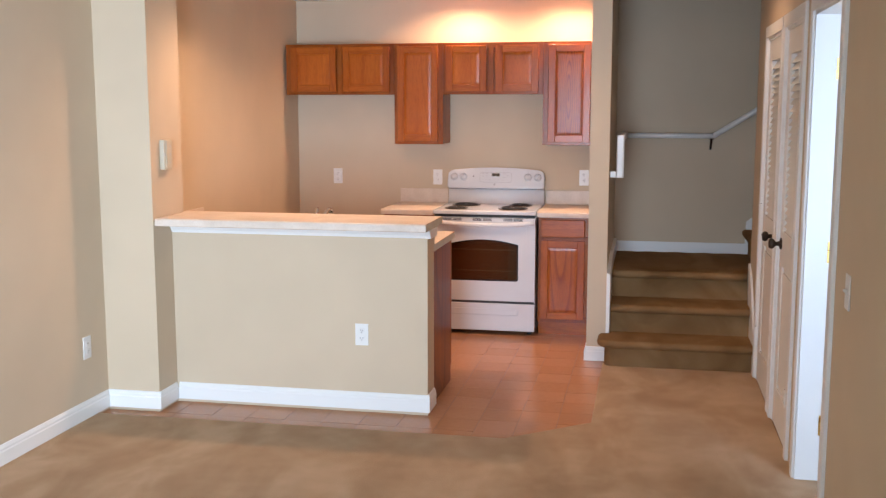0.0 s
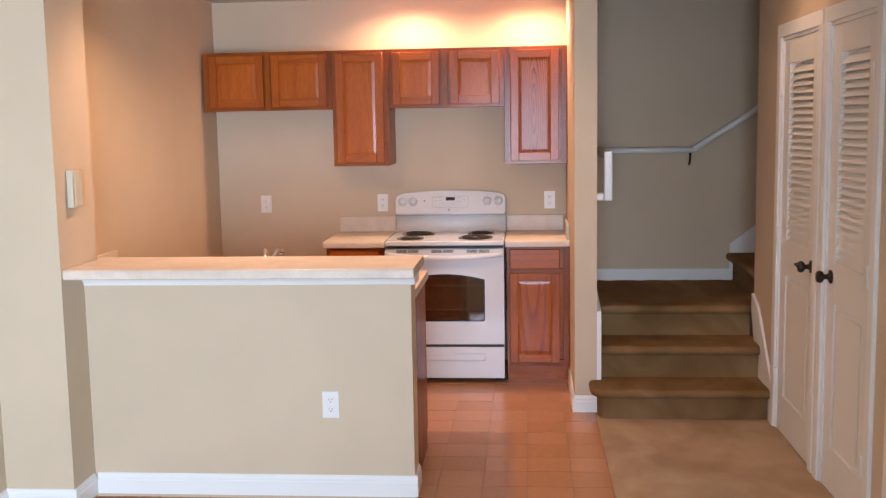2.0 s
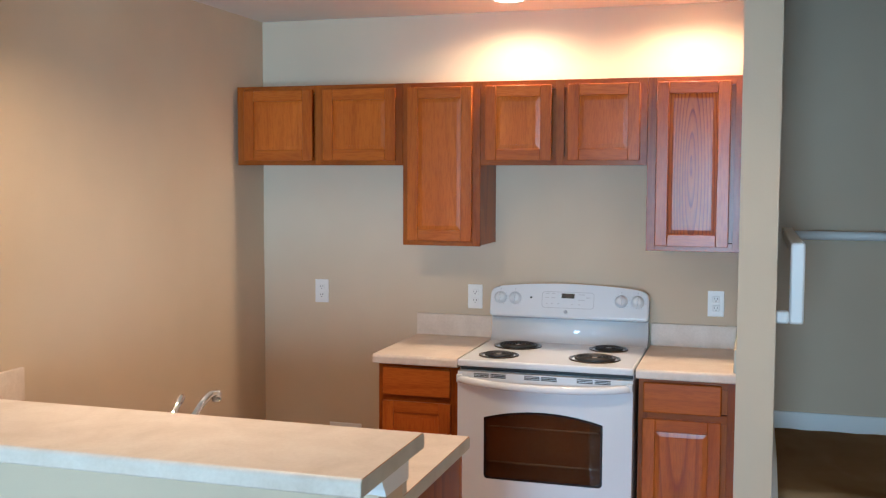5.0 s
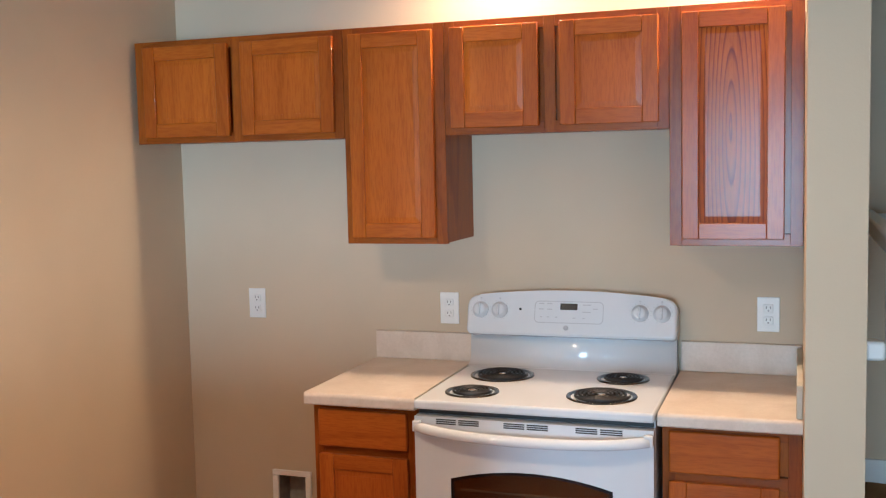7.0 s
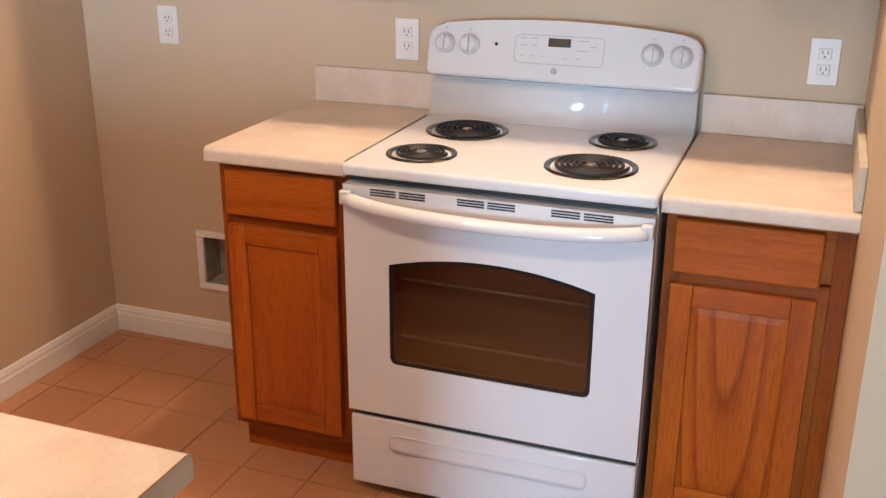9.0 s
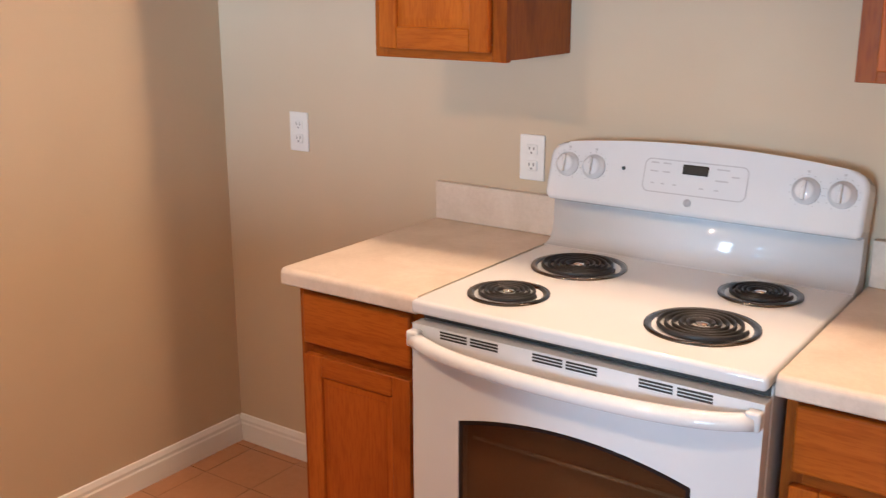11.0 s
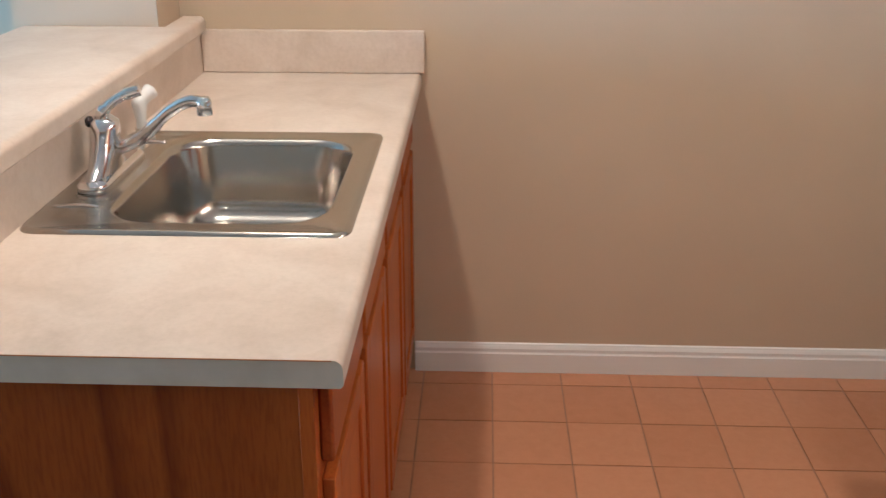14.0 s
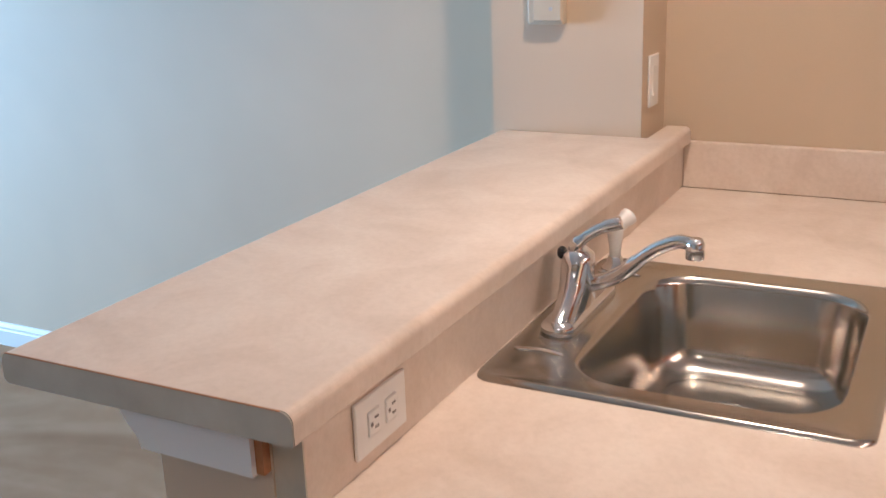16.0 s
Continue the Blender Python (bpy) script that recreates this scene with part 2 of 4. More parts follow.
# ---- building helpers ----
def box(bm, x0, x1, y0, y1, z0, z1, bev=0.0, mi=0, seg=2):
    vs = [bm.verts.new((x, y, z)) for x in (x0, x1) for y in (y0, y1) for z in (z0, z1)]
    quads = [(0, 1, 3, 2), (4, 6, 7, 5), (0, 4, 5, 1), (2, 3, 7, 6), (0, 2, 6, 4), (1, 5, 7, 3)]
    fs = [bm.faces.new([vs[i] for i in q]) for q in quads]
    for f in fs:
        f.material_index = mi
    if bev:
        es = list({e for f in fs for e in f.edges})
        r = bmesh.ops.bevel(bm, geom=es, offset=bev, segments=seg, affect="EDGES", profile=0.5)
        for f in r["faces"]:
            f.material_index = mi
            f.smooth = True
    return fs


def prism(bm, pts, axis, a, b, mi=0, smooth=False):
    """A polygon, given in the two other axes in order, drawn out along axis from a to b."""
    def at(p, d):
        return {"x": (d, p[0], p[1]), "y": (p[0], d, p[1]), "z": (p[0], p[1], d)}[axis]
    lo = [bm.verts.new(at(p, a)) for p in pts]
    hi = [bm.verts.new(at(p, b)) for p in pts]
    fs = [bm.faces.new(lo), bm.faces.new(hi)]
    n = len(pts)
    for i in range(n):
        f = bm.faces.new((lo[i], lo[(i + 1) % n], hi[(i + 1) % n], hi[i]))
        f.smooth = smooth
        fs.append(f)
    for f in fs:
        f.material_index = mi
    return fs


def lathe(bm, profile, m, n=24, mi=0, smooth=True):
    """Turns (radius, height) pairs about the z of the pose m."""
    rings = []
    for r, h in profile:
        if r < 1e-6:
            rings.append([bm.verts.new(m @ Vector((0, 0, h)))])
        else:
            rings.append([bm.verts.new(m @ Vector((r * math.cos(2 * math.pi * i / n), r * math.sin(2 * math.pi * i / n), h))) for i in range(n)])
    for a, b in zip(rings, rings[1:]):
        for i in range(n):
            j = (i + 1) % n
            vs = [a[i % len(a)], a[j % len(a)], b[j % len(b)], b[i % len(b)]]
            vs = list(dict.fromkeys(vs))
            if len(vs) > 2:
                f = bm.faces.new(vs)
                f.material_index, f.smooth = mi, smooth


def tube(bm, pts, r, n=12, mi=0, flat=1.0, caps=True):
    """A round bar along points; r is a number or one for each point."""
    pts = [Vector(p) for p in pts]
    rs = r if isinstance(r, (list, tuple)) else [r] * len(pts)
    rings = []
    side = None
    for i, p in enumerate(pts):
        d = (pts[min(i + 1, len(pts) - 1)] - pts[max(i - 1, 0)]).normalized()
        if side is None:
            side = d.orthogonal().normalized()
        side = (side - d * side.dot(d)).normalized()
        up = d.cross(side)
        rings.append([bm.verts.new(p + rs[i] * (math.cos(2 * math.pi * k / n) * side + flat * math.sin(2 * math.pi * k / n) * up)) for k in range(n)])
    for a, b in zip(rings, rings[1:]):
        for k in range(n):
            f = bm.faces.new((a[k], a[(k + 1) % n], b[(k + 1) % n], b[k]))
            f.smooth, f.material_index = True, mi
    if caps:
        for ring in (rings[0], rings[-1]):
            bm.faces.new(ring).material_index = mi


def curve_pts(ctrl, steps=8):
    """Points on a smooth line through the given ones."""
    c = [Vector(p) for p in ctrl]
    c = [2 * c[0] - c[1]] + c + [2 * c[-1] - c[-2]]
    out = []
    for i in range(1, len(c) - 2):
        for k in range(steps):
            t = k / steps
            a, b, d, e = c[i - 1], c[i], c[i + 1], c[i + 2]
            out.append(0.5 * (2 * b + (d - a) * t + (2 * a - 5 * b + 4 * d - e) * t * t + (3 * b - a - 3 * d + e) * t ** 3))
    return out + [c[-2]]


def mesh_of(name, bm, mats):
    bmesh.ops.recalc_face_normals(bm, faces=bm.faces)
    me = bpy.data.meshes.new(name)
    bm.to_mesh(me)
    bm.free()
    for m in (mats if isinstance(mats, (list, tuple)) else [mats]):
        me.materials.append(m)
    return me


def part(name, bm, mats, parent, label=""):
    ob = new(name, mesh_of(name, bm, mats))
    ob.parent = parent
    if label:
        tagged(ob, label)
    return ob


def thing(name, x, y, z, label, category, group="", kind=""):
    ob = new(name)
    ob.location = (x, y, z)
    ob.empty_display_size = 0.05
    return tagged(ob, label, category, group, kind)


def solid(name, bm, mats, label, category, kind="structure", group=""):
    return tagged(new(name, mesh_of(name, bm, mats)), label, category, group, kind)


def B(*a, **k):
    bm = bmesh.new()
    box(bm, *a, **k)
    return bm


# ---- the setting: walls, floors, ceiling ----
XL, XK, XC = -1.36, -1.25, -1.055        # living room's west wall, kitchen's west wall, column's face
YC0, YC1 = -2.925, -2.555                 # column, front and back
XW0, XW1, YW = 1.17, 1.295, -1.29        # wing wall between kitchen and stairs
XE, XE1 = 2.22, 2.34                    # east wall with the closets
YE = -1.03                              # end of the east wall at the landing
CL_A, CL_B, DOOR = (-2.28, -1.60), (-3.06, -2.44), (-4.03, -3.355)
HEAD = 2.06


def wall(name, label, *boxes):
    bm = bmesh.new()
    for b in boxes:
        box(bm, *b)
    return solid(name, bm, WALL, label, "wall")


wall("wall_north", "beige painted wall behind the range and the stair landing",
     (XK - 0.14, -0.854, 0, 0.12, -0.1, 5.0), (-0.726, 4.7, 0, 0.12, -0.1, 5.0), (-0.854, -0.726, 0, 0.12, -0.1, 0.233), (-0.854, -0.726, 0, 0.12, 0.407, 5.0))
wall("wall_kitchen_west", "beige painted kitchen side wall", (XK - 0.14, XK, YC1, 0, -0.1, CEIL))
wall("wall_column", "beige painted wall end beside the breakfast bar", (XL - 0.12, XC, YC0, YC1, -0.1, CEIL))
wall("wall_west", "beige painted living room wall", (XL - 0.12, XL, Y_END, YC0, -0.1, CEIL))
wall("wall_wing", "beige painted wing wall between kitchen and stairs", (XW0, XW1, YW, 0, -0.1, 5.0))
east = [(XE, XE1, CL_A[1], YE, -0.1, CEIL), (XE, XE1, CL_B[1], CL_A[0], -0.1, CEIL), (XE, XE1, DOOR[1], CL_B[0], -0.1, CEIL),
        (XE, XE1, Y_END, DOOR[0], -0.1, CEIL)]
for o in (CL_A, CL_B, DOOR):
    east.append((XE, XE1, o[0], o[1], HEAD, CEIL))
wall("wall_east", "beige painted wall with two closets and a doorway", *east)
wall("wall_closet_back", "plain wall closing the closets and the room beyond",
     (XE1 + 0.75, XE1 + 0.87, -3.2, YE - 0.12, -0.1, CEIL), (XE1, 4.0, -3.20, -3.10, -0.1, CEIL),
     (XE1, 2.6, -5.4, -5.3, -0.1, CEIL), (3.5, 4.0, -5.4, -5.3, -0.1, CEIL), (2.6, 3.5, -5.4, -5.3, -0.1, 0.75), (2.6, 3.5, -5.4, -5.3, 2.05, CEIL), (3.9, 4.0, -5.3, -3.2, -0.1, CEIL), (XE1, XE1 + 0.75, -2.40, -2.32, -0.1, CEIL))
wall("wall_stairwell", "beige painted stairwell wall", (XE1, 4.7, YE - 0.12, YE, -0.1, 5.0), (4.7, 4.82, YE - 0.12, 0.12, -0.1, 5.0),
     (XW1, XE1, YE - 0.12, YE, CEIL + 0.1, 5.0))
# end wall with a wide window
WX0, WX1, WZ0, WZ1 = -0.10, 1.60, 0.12, 2.2
wall("wall_south", "beige painted wall with a wide window",
     (XL - 0.12, WX0, Y_END - 0.12, Y_END, -0.1, CEIL), (WX1, XE1, Y_END - 0.12, Y_END, -0.1, CEIL),
     (WX0, WX1, Y_END - 0.12, Y_END, WZ1, CEIL), (WX0, WX1, Y_END - 0.12, Y_END, -0.1, WZ0))
win = thing("window_1", (WX0 + WX1) / 2, Y_END, 0, "wide white-framed sliding glass window", "window", kind="structure")
bm = bmesh.new()
hw = (WX1 - WX0) / 2
for x0, x1, z0, z1 in ((-hw, -hw + 0.05, WZ0, WZ1), (hw - 0.05, hw, WZ0, WZ1), (-0.03, 0.03, WZ0, WZ1), (-hw + 0.05, hw - 0.05, WZ0, WZ0 + 0.05), (-hw + 0.05, hw - 0.05, WZ1 - 0.05, WZ1)):
    box(bm, x0, x1, -0.09, -0.03, z0, z1, 0.004)
part("window_frame", bm, TRIM, win)
for s in (-1, 1):
    p = part("pane", B(min(s * 0.03, s * (hw - 0.05)), max(s * 0.03, s * (hw - 0.05)), -0.065, -0.059, WZ0 + 0.05, WZ1 - 0.05), WINDOW_GLASS, win)
    p.visible_shadow = False

win = thing("window_2", 3.05, -5.35, 0, "unseen white-framed window added beyond the doorway", "window", kind="structure")
bm = bmesh.new()
for x0, x1, z0, z1 in ((-0.45, -0.41, 0.75, 2.05), (0.41, 0.45, 0.75, 2.05), (-0.41, 0.41, 0.75, 0.79), (-0.41, 0.41, 2.01, 2.05), (-0.41, 0.41, 1.38, 1.42)):
    box(bm, x0, x1, -0.03, 0.02, z0, z1, 0.003)
part("window_frame", bm, TRIM, win)
for z0, z1 in ((0.79, 1.38), (1.42, 2.01)):
    part("pane", B(-0.41, 0.41, -0.008, -0.003, z0, z1), WINDOW_GLASS, win).visible_shadow = False

bm = bmesh.new()
box(bm, XL - 0.12, XE1, Y_END - 0.12, YW - 0.0, CEIL, CEIL + 0.1)
box(bm, XL - 0.12, XW1, YW, 0.0, CEIL, CEIL + 0.1)
box(bm, XW1, XE1, YW, YE, CEIL, CEIL + 0.1)
box(bm, XE1, 4.0, -5.4, YE - 0.12, CEIL, CEIL + 0.1)
box(bm, XW1, 4.82, YE - 0.12, 0.12, 5.0, 5.1)
solid("ceiling", bm, CEILING, "pale textured painted ceiling", "ceiling")
solid("ground", B(-60, 60, -80, 40, -0.5, -0.15), GROUT, "bare ground outside the window", "ground")
solid("floor", B(XL - 0.12, 4.0, Y_END, 0.0, -0.1, -0.0018), GROUT, "grout bed under the tiles and carpet", "floor")

# carpet, with the tile field cut out of it
TY, TXD, TYD = -3.06, 0.87, -2.71       # front of the tile field and its slanted corner
bm = bmesh.new()
pts = [(XL, Y_END), (XE, Y_END), (XE, DOOR[0]), (3.9, DOOR[0] - 0.4), (3.9, DOOR[1]), (XE, DOOR[1]), (XE, -1.42), (XW1 - 0.012, -1.42), (XW1 - 0.012, TYD), (TXD, TY), (XL, TY)]
prism(bm, pts, "z", -0.0018, 0.017)
solid("carpet", bm, CARPET, "worn beige cut-pile carpet with vacuum marks", "carpet")


def baseboard(name, runs, lift=0.0):
    """Runs of (x, y) along which the moulding stands to the left of the way."""
    prof = [(0.0, 0.0), (0.014, 0.0), (0.014, 0.062), (0.011, 0.068), (0.011, 0.078), (0.005, 0.092), (0.0, 0.095)]
    for a, b in runs:
        a, b = Vector((*a, 0)), Vector((*b, 0))
        d = (b - a).normalized()
        nrm = Vector((-d.y, d.x, 0))
        bm = bmesh.new()
        lo = [bm.verts.new(a + nrm * p + Vector((0, 0, q + lift))) for p, q in prof]
        hi = [bm.verts.new(b + nrm * p + Vector((0, 0, q + lift))) for p, q in prof]
        bm.faces.new(lo), bm.faces.new(hi)
        for i in range(len(prof)):
            j = (i + 1) % len(prof)
            bm.faces.new((lo[i], lo[j], hi[j], hi[i]))
        solid(name, bm, TRIM, "white moulded wooden baseboard", "baseboard")


PX1, PY0, PY1 = 0.403, -2.705, -2.541    # knee wall: end, front, back
baseboard("baseboard", [((XL, YC0 - 0.014), (XL, Y_END)), ((XC + 0.014, YC0), (XL, YC0)), ((XC, PY0 - 0.014), (XC, YC0)),
                        ((PX1 + 0.014, PY0), (XC + 0.014, PY0)), ((PX1, PY1), (PX1, PY0))], 0.018)
baseboard("baseboard", [((XK, -0.014), (XK, -1.93)), ((-0.38, 0), (XK, 0)),
                        ((XW1, YW), (XW0, YW)), ((XW0, YW - 0.014), (XW0, -0.60)),
                        ((XE, Y_END), (XE, DOOR[0] - 0.07))])
# knee wall under the breakfast bar
wall("wall_knee", "beige painted half wall under the breakfast bar", (XC, PX1, PY0, PY1, -0.006, 1.025))
bm = bmesh.new()
prof = [(PY0, 0.969), (PY0 - 0.009, 0.971), (PY0 - 0.015, 0.985), (PY0 - 0.028, 1.0), (PY0 - 0.035, 1.012), (PY0 - 0.035, 1.0248), (PY0, 1.0248)]
prism(bm, prof, "x", XC + 0.002, PX1)
prism(bm, [(PY0 - 0.035, 1.0248), (PY0 - 0.035, 1.012), (PY0 - 0.028, 1.0), (PY0 - 0.015, 0.985), (PY0 - 0.009, 0.969), (PY1 - 0.012, 0.966), (PY1 - 0.012, 1.0248)], "x", PX1, PX1 + 0.02)
solid("trim_bar", bm, TRIM, "white cove moulding under the breakfast bar", "trim")
solid("trim_bar_end", B(PX1, PX1 + 0.013, PY1 - 0.0115, PY1 - 0.001, 0.968, 1.0245), WOOD_RAW, "raw wooden strip under the bar end", "trim")


# ---- stairs ----
stairs = thing("staircase", 1.76, -1.485, 0, "staircase with carpet coloured darker to stand for shade, three steps to a landing", "stairs", kind="structure")
O = Vector((1.76, -1.485, 0))
RISE = (0.190, 0.376, 0.562)
RISER_Y = (-1.485, -1.232, -0.948)
SKIRT = 0.026                           # thickness of the board on the wing wall


def nosed(y, z, y_back, z_low):
    """Outline of a carpeted step, with its rounded nosing, in y and z."""
    r = 0.026
    arc = [(y - 0.022 - r * math.sin(a), z - r + r * math.cos(a)) for a in [k * math.pi / 8 for k in range(9)]]
    return [(y_back, z)] + arc + [(y, z - 2 * r - 0.004), (y, z_low), (y_back, z_low)]


def step_bm(x0, x1, prof):
    bm = bmesh.new()
    n = 14
    rows = []
    for i in range(n + 1):
        x = x0 + (x1 - x0) * i / n
        rows.append([bm.verts.new((x, p[0] + 0.003 * math.sin(i * 1.7 + k), p[1] + 0.0025 * math.sin(i * 2.3 + k * 0.9))) for k, p in enumerate(prof)])
    for a, b in zip(rows, rows[1:]):
        for k in range(len(prof)):
            j = (k + 1) % len(prof)
            f = bm.faces.new((a[k], a[j], b[j], b[k]))
            f.smooth = 1 <= k <= 9
    bm.faces.new(rows[0]), bm.faces.new(rows[-1])
    bmesh.ops.translate(bm, verts=bm.verts, vec=-O)
    return bm


def bullnose_step(y, z, y_back):
    """The lowest step: it runs past the wing wall and its nosing turns round the free end."""
    prof = nosed(y, z, y_back, 0.0)
    x0, x1, n = XW1 + 0.055, XE - 0.004, 12
    bm = bmesh.new()
    rows = []
    ring = [p for p in prof if p[0] < y_back - 0.01]            # nosing and riser, top to floor
    for i in range(7):                                          # quarter turn round the end
        a = math.pi / 2 * (1 - i / 6)
        row = []
        for py, pz in ring:
            out = 0.055 + (y - py)                              # how far it stands from the turning point
            row.append(bm.verts.new((x0 - out * math.sin(a), y + 0.055 - out * math.cos(a), pz)))
        rows.append(row)
    for i in range(1, n + 1):
        x = x0 + (x1 - x0) * i / n
        rows.append([bm.verts.new((x, p[0] + 0.003 * math.sin(i * 1.7 + k), p[1] + 0.0025 * math.sin(i * 2.3 + k * 0.9))) for k, p in enumerate(ring)])
    # the straight return along the wing wall's side
    back = [bm.verts.new((x0 - 0.055 - (y - py), YW - 0.016, pz)) for py, pz in ring]
    rows.insert(0, back)
    for p, q in zip(rows, rows[1:]):
        for k in range(len(ring) - 1):
            f = bm.faces.new((p[k], p[k + 1], q[k + 1], q[k]))
            f.smooth = k < 9
    rear = [bm.verts.new((XW1 - 0.02, YW - 0.016, z)), bm.verts.new((XW1 + 0.002, YW - 0.016, z)), bm.verts.new((XW1 + 0.002, y_back, z)), bm.verts.new((x1, y_back, z))]
    bm.faces.new([r[0] for r in rows] + rear[::-1][:3])
    bmesh.ops.translate(bm, verts=bm.verts, vec=-O)
    return bm


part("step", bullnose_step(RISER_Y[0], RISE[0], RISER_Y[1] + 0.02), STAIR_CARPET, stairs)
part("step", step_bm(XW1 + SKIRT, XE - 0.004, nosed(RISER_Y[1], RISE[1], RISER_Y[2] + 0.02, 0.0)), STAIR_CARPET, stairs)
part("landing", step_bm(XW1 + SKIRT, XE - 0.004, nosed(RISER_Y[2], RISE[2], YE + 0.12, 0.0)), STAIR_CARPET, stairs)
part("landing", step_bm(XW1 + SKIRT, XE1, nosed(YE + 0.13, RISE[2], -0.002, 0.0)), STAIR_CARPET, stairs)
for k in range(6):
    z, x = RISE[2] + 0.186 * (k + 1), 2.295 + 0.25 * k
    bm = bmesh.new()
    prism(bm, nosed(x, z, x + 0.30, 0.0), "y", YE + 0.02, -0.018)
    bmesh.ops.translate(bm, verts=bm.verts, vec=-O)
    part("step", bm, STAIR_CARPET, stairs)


def board(name, pts, axis, a, b, label):
    bm = bmesh.new()
    prism(bm, pts, axis, a, b)
    solid(name, bm, TRIM, label, "trim")


board("trim_skirt", [(YW - 0.012, 0.19), (YW - 0.012, 0.585), (-0.90, 0.66), (-0.016, 0.66), (-0.016, 0.56), (-0.93, 0.56), (-1.2, 0.19)], "x", XW1, XW1 + SKIRT - 0.002, "white stair skirt board on the wing wall")
board("trim_skirt", [(-1.53, 0.018), (-1.53, 0.24), (-1.185, 0.585), (-1.04, 0.64), (YE, 0.64), (YE, 0.54), (-1.2, 0.16), (-1.3, 0.018)], "x", XE - 0.014, XE, "white sloped stair skirt board")
board("trim_skirt", [(XW1 + 0.002, 0.55), (XW1 + 0.002, 0.640), (2.272, 0.640), (2.276, 0.806), (2.300, 0.826), (XE1 + 1.5, 1.98), (XE1 + 1.5, 1.60), (XE1 + 0.1, 0.55)], "y", -0.015, -0.001, "white baseboard rising along the upper flight")

rail = thing("handrail", 1.37, -1.19, 1.2, "white painted wooden wall handrail with metal brackets", "handrail")
RO = Vector((1.37, -1.19, 1.2))


def rail_part(name, pts, r, mat, n=12):
    bm = bmesh.new()
    tube(bm, [Vector(p) - RO for p in pts], r, n)
    return part(name, bm, mat, rail)


XR = XW1 + 0.068
for nm, b in (("lower_rail", (XR - 0.022, XR + 0.022, -1.165, -0.045, 1.435, 1.482)), ("drop", (XR - 0.024, XR + 0.024, -1.213, -1.165, 1.204, 1.484)),
              ("return", (XW1 + 0.001, XR - 0.024, -1.210, -1.168, 1.204, 1.248))):
    bm = B(*b, 0.008)
    bmesh.ops.translate(bm, verts=bm.verts, vec=-RO)
    part(nm, bm, TRIM, rail)
rail_part("level_rail", [(XR + 0.021, -0.065, 1.45), (1.7, -0.065, 1.45), (2.02, -0.065, 1.45)], 0.02, TRIM)
rail_part("upper_rail", [(2.01, -0.065, 1.448), (2.37, -0.065, 1.675), (3.4, -0.065, 2.40)], 0.02, TRIM)
for x, z in ((1.995, 1.43), (2.9, 2.03)):
    rail_part("bracket", [(x, -0.065, z), (x, -0.06, z - 0.05), (x, -0.03, z - 0.075), (x, -0.001, z - 0.08)], 0.007, BRONZE, 8)


# ---- doors in the east wall ----
def casing(y0, y1, name):
    """White casing round an opening of the east wall, and the lining inside it."""
    bm = bmesh.new()
    w, t = 0.066, 0.016
    for a, b in ((y0 - w, y0), (y1, y1 + w)):
        prism(bm, [(XE - t, a + 0.004), (XE - t, b - 0.004), (XE - t + 0.004, b), (XE, b), (XE, a), (XE - t + 0.004, a)], "z", 0.008, HEAD)
    box(bm, XE - t, XE, y0 - w, y1 + w, HEAD, HEAD + w, 0.003)
    for a, b in ((y0, y0 + 0.016), (y1 - 0.016, y1)):
        box(bm, XE - 0.004, XE1 + 0.002, a, b, 0.008, HEAD - 0.016)
    box(bm, XE - 0.004, XE1 + 0.002, y0, y1, HEAD - 0.016, HEAD - 0.0005)
    return solid(name, bm, TRIM, "white painted door casing and jamb", "door frame")


for o, nm in ((CL_A, "trim_closet"), (CL_B, "trim_closet"), (DOOR, "trim_doorway")):
    casing(o[0], o[1], nm)


